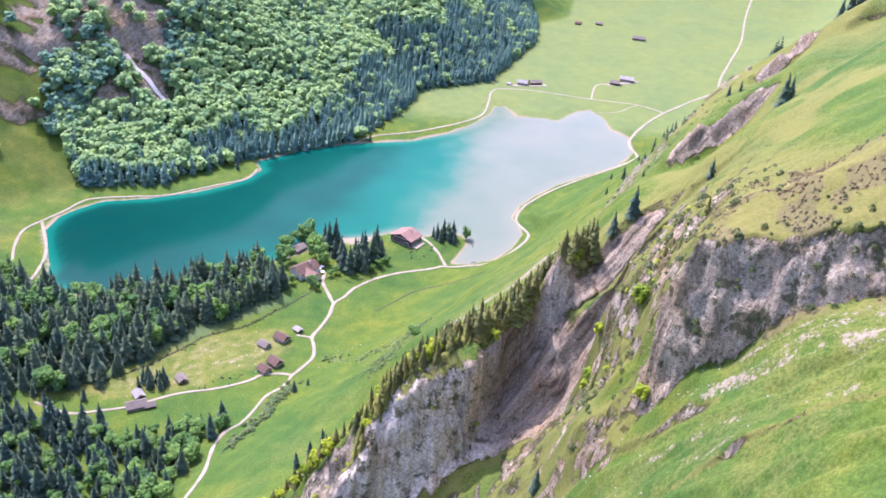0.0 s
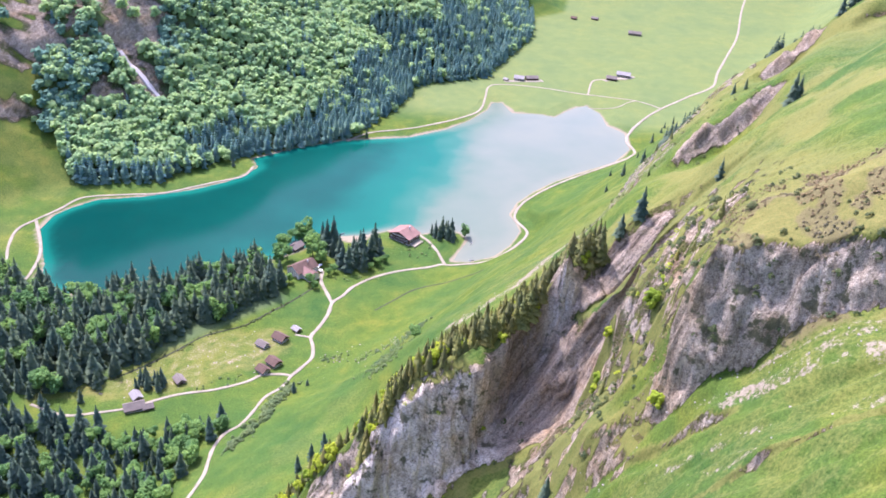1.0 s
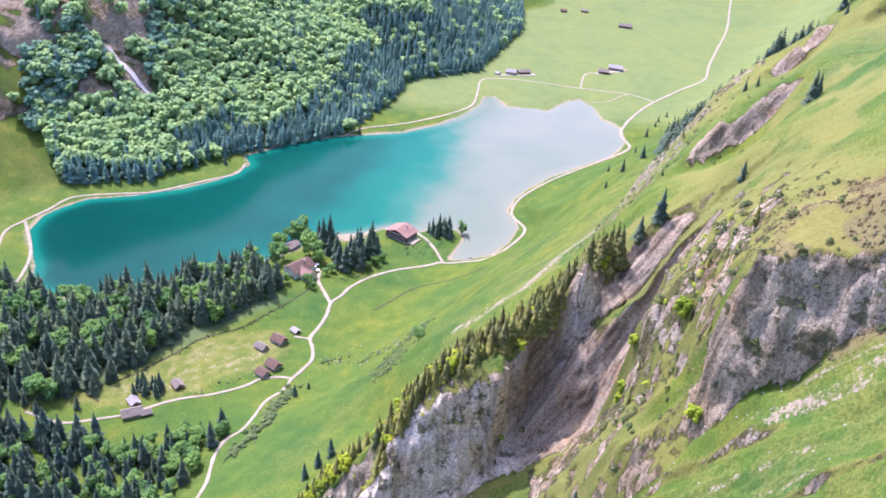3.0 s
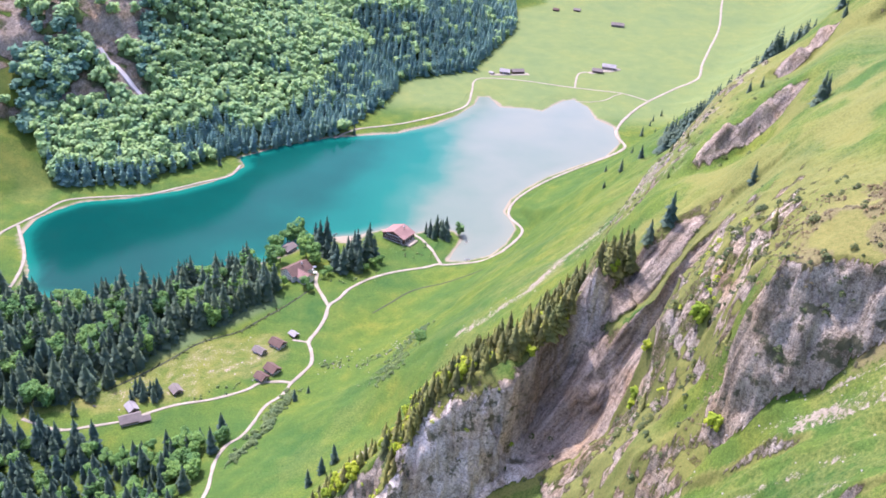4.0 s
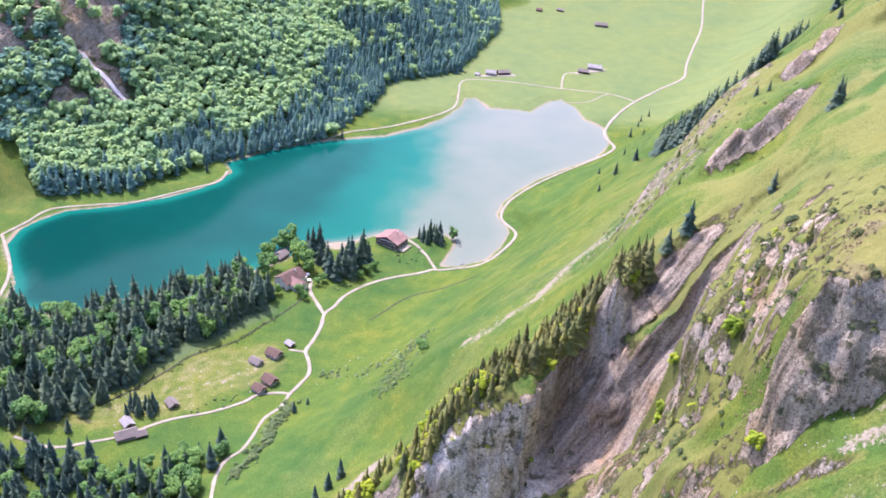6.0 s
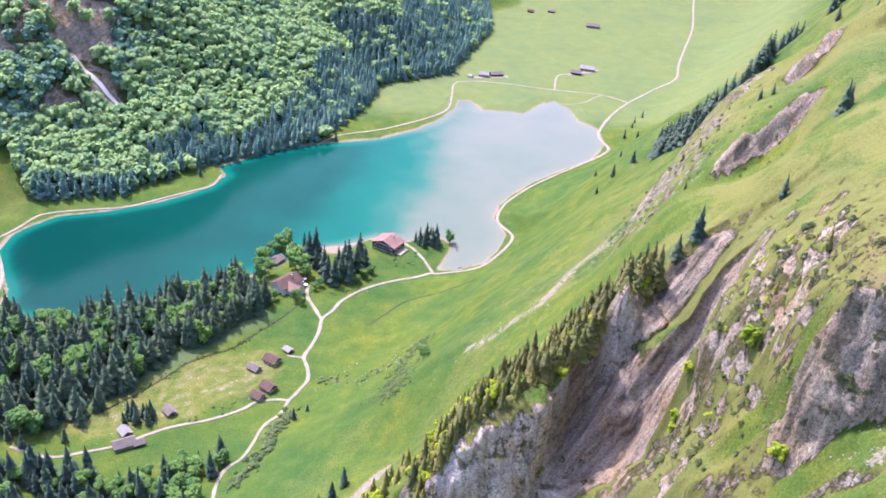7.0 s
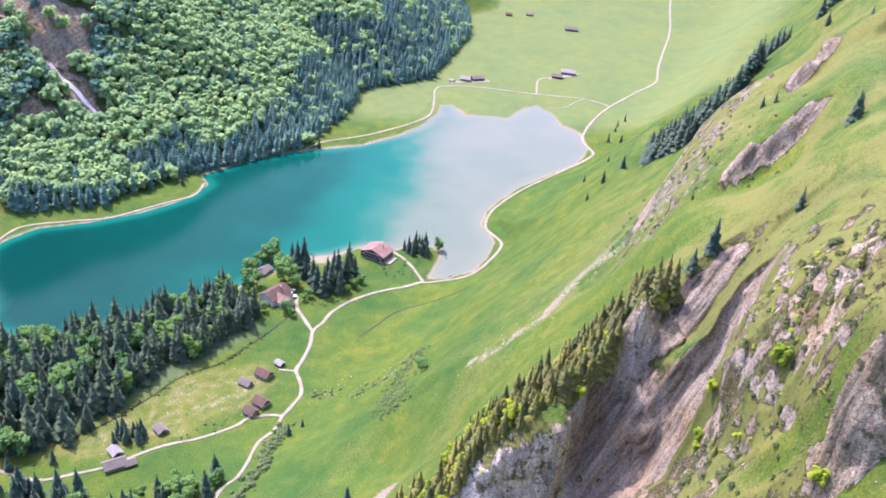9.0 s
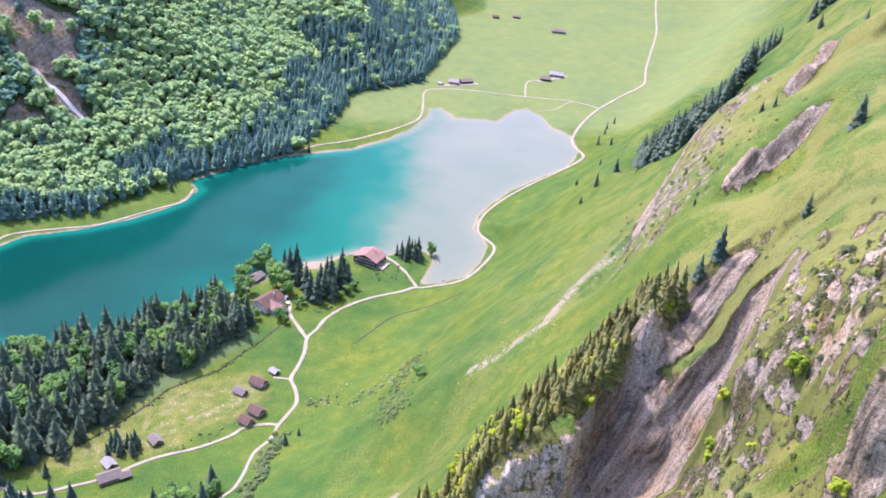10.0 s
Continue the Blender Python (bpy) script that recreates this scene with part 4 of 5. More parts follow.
SAPLING = [make_tree("broadleaf_tree", 9, 41, FRESH, "young yellow-green tree on the rocky crest", "tree", sprays=170, leaf=0.1)]
BUSH = [make_tree("bush", 6, 31, FRESH, "fresh yellow-green bush clinging to the cliff edge", "bush", sprays=150, leaf=0.11)]
used = set()


def plant(kinds, x, y, scale, rnd, label="", group="", sink=0.25, z=None):
    """Sets one tree on the land; the first use takes the model itself."""
    model = rnd.choice(kinds)
    at = Matrix.LocRotScale((x, y, (height(x, y) if z is None else z) - sink), Euler((rnd.uniform(-0.03, 0.03), rnd.uniform(-0.03, 0.03), rnd.uniform(0, 6.28))), None)
    grow = Matrix.Diagonal((scale * rnd.uniform(0.9, 1.1), scale * rnd.uniform(0.9, 1.1), scale, 1))
    if model.name in used:
        ob = copy_thing(model, at)
    else:
        used.add(model.name)
        ob = model
    ob.matrix_basis = at @ grow
    return tagged(ob, label, group=group)


def scatter(outline, spacing, rnd, jitter=0.45, margin=0.0):
    """Uneven points inside an outline, about so far apart."""
    xs, ys = [p[0] for p in outline], [p[1] for p in outline]
    pts = []
    row = 0
    y = min(ys)
    while y < max(ys):
        x = min(xs) + (spacing / 2 if row % 2 else 0)
        while x < max(xs):
            pts.append((x + rnd.uniform(-jitter, jitter) * spacing, y + rnd.uniform(-jitter, jitter) * spacing))
            x += spacing
        y += spacing * 0.87
        row += 1
    a = np.array(pts)
    inside = offset_from(outline, a[:, 0], a[:, 1], True) > margin
    return [p for p, k in zip(pts, inside) if k]


rnd = random.Random(7)
# the great wood on the mountain side
def far_wood(name, label, models, places, mat):
    vs, fs, base = [], [], 0
    for x, y, z, scale, turn, m in places:
        v, f = models[m]
        c, s = math.cos(turn) * scale, math.sin(turn) * scale
        vs.append(np.stack([v[:, 0] * c - v[:, 1] * s + x, v[:, 0] * s + v[:, 1] * c + y, v[:, 2] * scale + z], 1))
        fs.append(f + base)
        base += len(v)
    vs, fs = np.concatenate(vs), np.concatenate(fs)
    me = bpy.data.meshes.new(name)
    me.vertices.add(len(vs))
    me.vertices.foreach_set("co", vs.astype(np.float32).ravel())
    me.loops.add(fs.size)
    me.loops.foreach_set("vertex_index", fs.ravel().astype(np.int32))
    me.polygons.add(len(fs))
    me.polygons.foreach_set("loop_start", np.arange(0, fs.size, 3, dtype=np.int32))
    me.update(calc_edges=True)
    me.materials.append(mat)
    return tagged(new(name, me), label, "forest", kind="stuff")


def arrays(vf):
    return np.array([tuple(p) for p in vf[0]]), np.array(vf[1])


FAR_BEECH = [arrays(broadleaf_mesh(17, s, 90, 0.150, 1.0)) for s in (61, 62, 63)]
FAR_SPRUCE = [arrays(spruce_mesh(24, s, 9, 0.20, 1.6)) for s in (71, 72)]
WOOD_FAR = [(-445, 845), (-424, 812), (-394, 775), (-316, 802), (-262, 870), (-236, 896), (-206, 916), (-172, 944), (-128, 978), (-110, 1030), (-86, 1085), (-70, 1180), (31, 1245), (60, 1340), (105, 1470), (112, 1600), (60, 1800),
            (-250, 1700), (-330, 1400), (-420, 1200), (-520, 1000)]
pts = np.array(scatter(WOOD_FAR, 7.5, rnd, margin=0))
pz, pbare, _, pin = valley(pts[:, 0], pts[:, 1])
along = 0.72 * (pts[:, 0] + 338) + 0.69 * (pts[:, 1] - 775)
beeches, spruces = [], []
mixn = fractal(pts[:, 0] / 60, pts[:, 1] / 60, 0, 3, 81)
scar = np.abs(offset_from([(-345, 910), (-372, 921), (-394, 930)], pts[:, 0], pts[:, 1]))
for (x, y), z, bare, inn, al, mn, gap in zip(pts, pz, pbare, pin, along, mixn, scar):
    if bare > 0.5 and rnd.random() < 0.93 or inn > 330 or gap < 12:
        continue
    conifer = inn < 22 + 0.14 * max(0, al - 60) + 30 * mn and rnd.random() < 0.93 or rnd.random() < 0.05
    (spruces if conifer else beeches).append((x, y, z - 0.5, rnd.uniform(0.75, 1.2), rnd.uniform(0, 6.28), rnd.randrange(2 if conifer else 3)))
# beeches below the crag that get the leaf colour with painted shade
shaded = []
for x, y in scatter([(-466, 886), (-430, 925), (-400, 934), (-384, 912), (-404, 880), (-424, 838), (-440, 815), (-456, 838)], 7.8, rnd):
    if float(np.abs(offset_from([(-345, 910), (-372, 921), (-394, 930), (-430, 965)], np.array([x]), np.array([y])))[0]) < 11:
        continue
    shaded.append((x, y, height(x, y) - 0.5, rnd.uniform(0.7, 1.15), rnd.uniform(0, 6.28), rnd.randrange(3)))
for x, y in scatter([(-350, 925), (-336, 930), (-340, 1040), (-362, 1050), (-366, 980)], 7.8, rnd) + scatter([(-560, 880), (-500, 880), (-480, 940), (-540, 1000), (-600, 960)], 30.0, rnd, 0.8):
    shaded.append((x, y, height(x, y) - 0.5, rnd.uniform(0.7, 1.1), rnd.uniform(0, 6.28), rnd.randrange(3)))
for x, y in scatter([(-500, 760), (-425, 775), (-425, 800), (-455, 850), (-540, 850), (-550, 780)], 19.0, rnd, 0.8):
    if float(vnoise(x / 30, y / 30, 0, 84)) > 0.1:
        beeches.append((x, y, height(x, y) - 0.5, rnd.uniform(0.5, 0.95), rnd.uniform(0, 6.28), rnd.randrange(3)))
far_wood("broadleaf_forest", "broadleaf forest covering the mountain side, its green paled by painted haze", FAR_BEECH, beeches, HAZED_LEAVES)
far_wood("ravine_forest", "broadleaf wood below the crag, its shade painted as dark teal", FAR_BEECH, shaded, SHADED_LEAVES)
far_wood("spruce_forest", "spruce forest edging the far meadow, tinted blue-green by painted haze", FAR_SPRUCE, spruces, HAZED_NEEDLES)

# woods between the lake and the pasture: spruces as one mass, broadleaf trees singly
NEAR_SPRUCE = [arrays(spruce_mesh(20, s, 13, q)) for s, q in ((75, 0.235), (76, 0.20), (77, 0.265))]
WOOD_LAKE = [(-440, 500), (-350, 455), (-275, 452), (-241, 479), (-224, 503), (-208, 538), (-184, 559), (-160, 590), (-146, 610), (-154, 624), (-160, 645), (-174, 662), (-230, 612), (-300, 575), (-349, 580), (-380, 600), (-440, 560)]
mass = []
for x, y in scatter(WOOD_LAKE, 8.0, rnd, 0.75):
    if rnd.random() < (0.34 if float(vnoise(x / 22, y / 22, 0, 83)) > 0.15 else 0.14):
        plant(BEECH, x, y, rnd.uniform(0.95, 1.4), rnd, group="woods by the lake")
    else:
        mass.append((x, y, height(x, y) - 0.4, rnd.uniform(0.7, 1.75), rnd.uniform(0, 6.28), rnd.randrange(3)))
far_wood("spruce_wood", "dense dark spruce wood between lake and pasture", NEAR_SPRUCE, mass, NEEDLES)
# spruce wood behind the shoulder of the slope
WOOD_SHOULDER = [hill_point(d, s) for d, s in ((134, -34), (158, -72), (174, -88), (186, -70), (194, 0), (204, 60), (210, 110), (196, 134), (168, 104), (142, 84), (124, 36))]
mass = [(x, y, height(x, y) - 0.4, rnd.uniform(0.95, 1.55), rnd.uniform(0, 6.28), rnd.randrange(3)) for x, y in scatter(WOOD_SHOULDER, 6.2, rnd)]
far_wood("spruce_wood", "dark spruce wood behind the shoulder of the slope", NEAR_SPRUCE, mass, NEEDLES)
# woods below the barns
WOOD_LOW = [(-330, 436), (-270, 424), (-232, 424), (-205, 418), (-185, 426), (-165, 438), (-145, 441), (-137, 430), (-148, 412), (-152, 385), (-158, 350), (-162, 310), (-330, 310)]
mass = []
for x, y in scatter(WOOD_LOW, 8.2, rnd, 0.6):
    if rnd.random() < (0.26 if x < -205 else 0.55):
        plant(BEECH, x, y, rnd.uniform(0.6, 0.95), rnd, "bright green broadleaf tree in the woods below the barns", "woods below the barns")
    elif x < -195:
        mass.append((x, y, height(x, y) - 0.4, rnd.uniform(0.55, 1.35), rnd.uniform(0, 6.28), rnd.randrange(3)))
    else:
        plant(SPRUCE, x, y, rnd.uniform(0.55, 1.35), rnd, "dark green spruce in the woods below the barns", "woods below the barns")
far_wood("spruce_wood", "dark spruce wood below the barns", NEAR_SPRUCE, mass, NEEDLES)
# conifers along the crest of the rock rib
def on_crest(n, x0, x1, reach, start=1.0):
    """Places just behind the edge of the rock rib."""
    out = []
    for _ in range(n):
        x = rnd.uniform(x0, x1)
        y = float(line_at(RIB_CREST, np.array([x]))[0][0]) + start + reach * rnd.random() ** 1.3
        if math.hypot(x - 50, y - 300) > 9:
            out.append((x, y))
    return out


CREST = "conifers on the rock rib"
for x, y in on_crest(270, -14, 62, 34) + on_crest(110, 28, 67, 34) + on_crest(80, -30, -8, 26):
    big = np.interp(x, [-40, 10, 70], [1.0, 1.25, 1.45])
    dice = rnd.random()
    if dice < 0.52 - 0.3 * (x > 40):
        plant(LARCH, x, y, big * rnd.uniform(0.55, 1.1), rnd, group=CREST)
    elif dice < 0.90 + 0.08 * (x > 10):
        plant(CREST_SPRUCE, x, y, big * rnd.uniform(0.35, 0.68), rnd, group=CREST)
    else:
        plant(SAPLING, x, y, big * rnd.uniform(0.5, 0.9), rnd, group=CREST)
for x, y in on_crest(40, -34, 2, 26, 4):
    plant(SAPLING, x, y, rnd.uniform(0.5, 1.1), rnd, group=CREST)
for x, y in on_crest(26, -20, 34, 3.5, -1.5):
    plant(LARCH, x, y, rnd.uniform(0.25, 0.5), rnd, "stunted olive conifer rooted among rocks", CREST)
for k in range(60):
    d = rnd.uniform(96, 150)
    s = float(curve(BREAK, np.array([d]), 1.6)[0]) + np.interp(d, [90, 170], [6, 12]) + rnd.uniform(0, 1) ** 1.2 * np.interp(d, [90, 140, 190], [14, 34, 44])
    x, y = hill_point(d, s)
    dice = rnd.random()
    if dice < 0.5:
        plant(LARCH, x, y, rnd.uniform(0.5, 1.3), rnd, group=CREST)
    elif dice < 0.75:
        plant(CREST_SPRUCE, x, y, rnd.uniform(0.3, 0.7), rnd, group=CREST)
    else:
        plant(SAPLING, x, y, rnd.uniform(0.5, 1.1), rnd, group=CREST)

# single trees on the slope
ALONE = "lone dark spruce on the steep pasture"
for x, y, tall in ((81.8, 324, 15), (73.8, 320, 11), (109.6, 318, 11), (148, 365, 16), (152, 369, 12), (245, 540, 13), (294, 693, 18), (302, 697, 21), (308, 695, 20), (283, 659, 13),
                   (283, 725, 15), (42, 212, 12), (-68, 353, 14), (-62, 361, 15), (-74, 344, 13), (-104, 474, 11), (-96, 483, 7)):
    plant(SPRUCE, x, y, tall / 20, rnd, ALONE, "single spruces")
for x, y, tall in ((244, 1033, 14), (258, 1024, 12), (167, 718, 14), (151, 716, 14), (151, 778, 8), (182, 813, 8), (136, 704, 8), (149, 452, 7), (154, 449, 7), (-117, 976, 14), (-251, 858, 13),
                   (270, 1090, 10), (285, 1110, 11), (262, 1070, 9)):
    plant(SPRUCE, x, y, tall / 20, rnd, "small spruce on the grassy slope", "small spruces")
for x, y, tall in ((87, 238, 8), (98, 393, 5), (111, 441, 6), (115, 431, 5), (71.5, 211, 5), (80, 235, 5), (77, 241, 5), (62, 243, 7), (60.5, 238, 6), (64, 246, 5)):
    plant(LARCH, x, y, tall / 12, rnd, "stunted olive conifer rooted among rocks", "stunted conifers")
for x, y, tall, z in ((70.3, 235, 9, None), (67, 194.5, 6.5, None), (25.7, 281.5, 6, None), (63.5, 257, 6, None), (61.5, 253.5, 6, None), (60, 250, 5, None)):
    plant(BUSH, x, y, tall / 6, rnd)
plant(BEECH, -19, 470, 0.8, rnd, "round green tree alone on the meadow")
# groves round the inns and on the spit
for x, y, tall in ((-17, 735, 16), (-11, 738, 19), (-5, 733, 17), (-1, 738, 18), (-7, 743, 14), (-13, 729, 13), (-21, 741, 11), (0, 729, 12),
                   (-86, 664, 26), (-80, 672, 30), (-74, 678, 27), (-92, 656, 24), (-98, 662, 22), (-84, 682, 24), (-72, 690, 28), (-66, 684, 20), (-90, 676, 22), (-102, 672, 24), (-78, 660, 20),
                   (-118, 694, 26), (-112, 698, 28), (-123, 700, 22), (-110, 682, 18), (-150, 608, 22), (-146, 620, 24)):
    plant(SPRUCE, x, y, tall / 16, rnd, "tall dark spruce beside the inns", "spruces by the inns")
for x, y, tall in ((-128, 676, 20), (-122, 672, 18), (-142, 712, 20), (-150, 706, 15), (-158, 690, 16), (-134, 700, 14), (-150, 668, 14), (-156, 658, 14), (-160, 676, 13), (-118, 664, 13),
                   (-66, 668, 9), (-60, 676, 8), (-72, 660, 8), (12, 744, 12), (-122, 628, 10), (-116, 622, 8), (-140, 628, 9), (-104, 652, 8), (-108, 646, 7)):
    plant(BEECH, x, y, tall / 13, rnd, "rounded bright green tree beside the inns", "broadleaf trees by the inns")
for k in range(16):
    plant(SPRUCE, -207 + rnd.uniform(-11, 11), 473 + rnd.uniform(-7, 7), rnd.uniform(0.55, 0.85), rnd, "dark spruce in a clump by the barns", "spruce clump")

for x, y in ((-262, 463), (-285, 468), (-283, 446), (-302, 443), (-250, 452), (-246, 466), (-318, 442), (-300, 428), (-272, 444), (-330, 460), (-296, 458), (-312, 464), (-308, 448), (-322, 452), (-278, 456)):
    plant(SPRUCE, x + rnd.uniform(-3, 3), y + rnd.uniform(-3, 3), rnd.uniform(0.6, 1.1), rnd, "dark spruce beside the lane past the barns", "spruces by the lane")


# ---- houses ----
TIMBER = plain("dark_timber", (0.085, 0.055, 0.042), 0.85, 1.5, 0.35)
GREYWOOD = plain("weathered_boards", (0.22, 0.185, 0.145), 0.9, 1.5, 0.3)
PLASTER = plain("white_plaster", (0.58, 0.56, 0.51), 0.9, 1.0, 0.1)
TILES = plain("red_brown_tiles", (0.105, 0.068, 0.048), 0.85, 1.2, 0.25)
PINK = plain("new_red_tiles", (0.215, 0.130, 0.100), 0.85, 1.2, 0.18)
SHINGLE = plain("grey_shingles", (0.150, 0.130, 0.105), 0.9, 1.2, 0.25)
TIN = plain("tin_roof", (0.22, 0.21, 0.185), 0.6, 1.0, 0.16)
STONE = plain("rubble_stone", (0.38, 0.36, 0.33), 0.95, 1.5, 0.3)
FRAME_WHITE = plain("white_frames", (0.78, 0.78, 0.75), 0.7, 3.0, 0.06)
GLASS = material("window_glass", 0.08, 0.5)[0]
GLASS.node_tree.nodes["Principled BSDF"].inputs["Base Color"].default_value = (0.05, 0.06, 0.07, 1)


def box_bm(cx, cy, cz, sx, sy, sz, bevel=0.0):
    bm = bmesh.new()
    bmesh.ops.create_cube(bm, size=1, matrix=Matrix.LocRotScale((cx, cy, cz), None, (sx, sy, sz)))
    if bevel:
        bmesh.ops.bevel(bm, geom=bm.edges[:], offset=bevel, segments=1, affect="EDGES")
    return bm


def gable_bm(w, l, eave, rise):
    """Walls of a house: w across the gable (x), l along the ridge (y)."""
    bm = bmesh.new()
    pro = [(-w / 2, -1.5), (w / 2, -1.5), (w / 2, eave), (0, eave + rise), (-w / 2, eave)]
    a, b = [bm.verts.new((x, -l / 2, z)) for x, z in pro], [bm.verts.new((x, l / 2, z)) for x, z in pro]
    bm.faces.new(a)
    bm.faces.new(b[::-1])
    for i in range(5):
        bm.faces.new((a[(i + 1) % 5], a[i], b[i], b[(i + 1) % 5]))
    bmesh.ops.recalc_face_normals(bm, faces=bm.faces[:])
    return bm


def roof_bm(w, l, eave, rise, side, over=0.9, thick=0.28):
    """One slope of a saddle roof with its overhang."""
    bm = bmesh.new()
    k = rise / (w / 2)
    x1 = side * (w / 2 + over)
    z0, z1 = eave + rise + 0.06, eave - over * k + 0.06
    rows = []
    for y in (-l / 2 - over, l / 2 + over):
        rows.append([bm.verts.new(q) for q in ((side * 0.02, y, z0), (x1, y, z1), (x1, y, z1 + thick), (side * 0.02, y, z0 + thick))])
    a, b = rows
    bm.faces.new(a)
    bm.faces.new(b[::-1])
    for i in range(4):
        bm.faces.new((a[(i + 1) % 4], a[i], b[i], b[(i + 1) % 4]))
    bmesh.ops.recalc_face_normals(bm, faces=bm.faces[:])
    return bm


def window(parent, x, y, z, w, h, face):
    """A framed pane on a wall; face: 'x' or 'y' and the sign of its outward side."""
    axis, sg = face[1], 1 if face[0] == "+" else -1
    size = (w, 0.1, h) if axis == "y" else (0.1, w, h)
    off = Vector((0, sg * 0.04, 0)) if axis == "y" else Vector((sg * 0.04, 0, 0))
    f = part("window", box_bm(x + off.x, y + off.y, z, *size), FRAME_WHITE, parent, "white framed window")
    inner = (w - 0.7, 0.06, h - 0.6) if axis == "y" else (0.06, w - 0.6, h - 0.6)
    part("pane", box_bm(x + off.x * 2.3, y + off.y * 2.3, z, *inner), GLASS, f)


def house(kind, x, y, rz, w, l, eave, rise, wall, roof, label, category="house", base=None, windows=(0, 0), chimney=False, door=True, sink=0.2, group=""):
    root = new(kind)
    root.matrix_basis = pose(x, y, height(x, y) - sink, 0, 0, rz)
    tagged(root, label, category, group)
    part("wall", gable_bm(w, l, eave, rise), wall, root)
    for side in (-1, 1):
        part("roof", roof_bm(w, l, eave, rise, side), roof, root)
    if base:
        part("base", box_bm(0, 0, base / 2 - 0.7, w + 0.12, l + 0.12, base + 1.4), PLASTER if base > 1.5 else STONE, root, "pale masonry ground floor")
    rows, cols = windows
    for r in range(rows):
        z = 1.5 + 2.6 * r
        n = cols if z < eave - 0.4 else max(1, cols - 2 * (1 + r - int((eave - 1) // 2.6)))
        for c in range(n):
            px = (c - (n - 1) / 2) * (w * 0.86 / cols)
            for face, py in (("-y", -l / 2), ("+y", l / 2)):
                window(root, px, py - (0.06 if base and z < base else 0) * (1 if face == "-y" else -1), z, 1.75, 1.7, face)
        if z < eave - 0.6:
            m = max(2, int(l / 3.2))
            for c in range(m):
                py = (c - (m - 1) / 2) * (l * 0.85 / m)
                for face, px in (("-x", -w / 2), ("+x", w / 2)):
                    window(root, px - (0.06 if base and z < base else 0) * (1 if face == "-x" else -1), py, z, 1.2, 1.3, face)
    if door:
        part("door", box_bm(w * 0.28 if rows else 0, -l / 2 - 0.1, 0.9, 1.2 if rows else 2.2, 0.14, 2.2), TIMBER, root, "dark plank door")
    if chimney:
        c = part("chimney", box_bm(w * 0.16, l * 0.18, eave + rise + 0.4, 0.9, 0.9, 2.4, 0.04), PLASTER, root, "white chimney")
        part("cap", box_bm(w * 0.16, l * 0.18, eave + rise + 1.75, 1.2, 1.2, 0.16), STONE, c)
    return root


inn = house("inn", -47, 725, -31, 24, 18, 6.6, 4.6, TIMBER, PINK, "large dark timber inn with white windows on the lake shore", "inn", base=1.2, windows=(3, 8), chimney=True)
for k in range(2):
    part("balcony", box_bm(0, -9.6, 3.0 + 2.7 * k, 19 - 5 * k, 1.1, 0.9, 0.03), TIMBER, inn, "dark timber balcony")
part("terrace", box_bm(15.5, -1, 0.4, 6.5, 14, 1.6), GRAVEL, inn, "pale paved terrace")
big = house("inn", -132, 648, -40, 16, 22, 6.2, 4.4, PLASTER, TILES, "big white inn with red-brown roofs among trees", "inn", base=2.6, windows=(3, 5), chimney=True)
wing = part("wing", gable_bm(11, 15, 5.2, 3.4), PLASTER, big)
wing.matrix_local = pose(10.5, -1.5, 0, 0, 0, 90)
for side in (-1, 1):
    r = part("roof", roof_bm(11, 15, 5.2, 3.4, side), PINK if side < 0 else TILES, big, "newly tiled red wing roof")
    r.matrix_local = pose(10.5, -1.5, 0, 0, 0, 90)
house("lodge", -147, 692, -30, 9, 13, 4.2, 2.2, GREYWOOD, SHINGLE, "low grey-roofed lodge between trees by the lake", windows=(1, 3))
house("boathouse", -118, 716, -20, 6, 8, 2.6, 1.6, TIMBER, SHINGLE, "small dark boathouse at the water", windows=(0, 0))
house("hut", -129, 543, 58, 8, 10.5, 3.2, 2.6, TIMBER, TILES, "dark timber hut with a brown roof on the pasture", windows=(1, 3), base=0.9, group="alpine huts")
house("hut", -141, 533, 58, 6, 8.5, 2.5, 2.0, GREYWOOD, SHINGLE, "weathered grey hut on the stony pasture", windows=(1, 2), base=0.8, group="alpine huts")
house("hut", -127, 511, 52, 8, 9.5, 3.2, 2.6, TIMBER, TILES, "dark timber hut with a pale stone yard", windows=(1, 3), base=0.9, group="alpine huts")
house("hut", -133, 501, 52, 7, 8, 2.9, 2.3, GREYWOOD, TILES, "weathered hut with a brown roof by the lane", windows=(1, 2), base=0.8, group="alpine huts")
house("shed", -119, 557, 50, 4.5, 6, 2.3, 1.2, GREYWOOD, TIN, "small shed with a pale tin roof", "shed")
house("barn", -211, 447, -62, 8, 13, 3.2, 2.6, GREYWOOD, SHINGLE, "long grey-roofed barn beside the lane", "barn", base=0.8)
house("shed", -202, 449, -62, 5, 6, 2.4, 1.6, TIMBER, SHINGLE, "dark shed built against the barn lane", "shed")
house("shed", -214, 459, 40, 6, 8, 2.6, 1.8, GREYWOOD, TIN, "shed with a bright metal roof above the barn", "shed")
house("hut", -190, 481, 40, 6, 8, 2.6, 1.9, GREYWOOD, SHINGLE, "small grey hut beside a spruce clump", group="alpine huts")
FARM = "far farmhouse with a pale grey roof on the meadow"
house("farmhouse", 78, 1243, 80, 10, 14, 4, 3, GREYWOOD, TIN, FARM, group="far farm", windows=(1, 3))
house("barn", 97, 1249, -75, 9, 18, 3.6, 2.6, TIMBER, SHINGLE, "far dark barn beside the meadow path", "barn", group="far farm")
house("hut", 58, 1236, 60, 5, 6, 2.4, 1.6, GREYWOOD, TIN, "tiny far hut at the wood's edge", group="far farm")
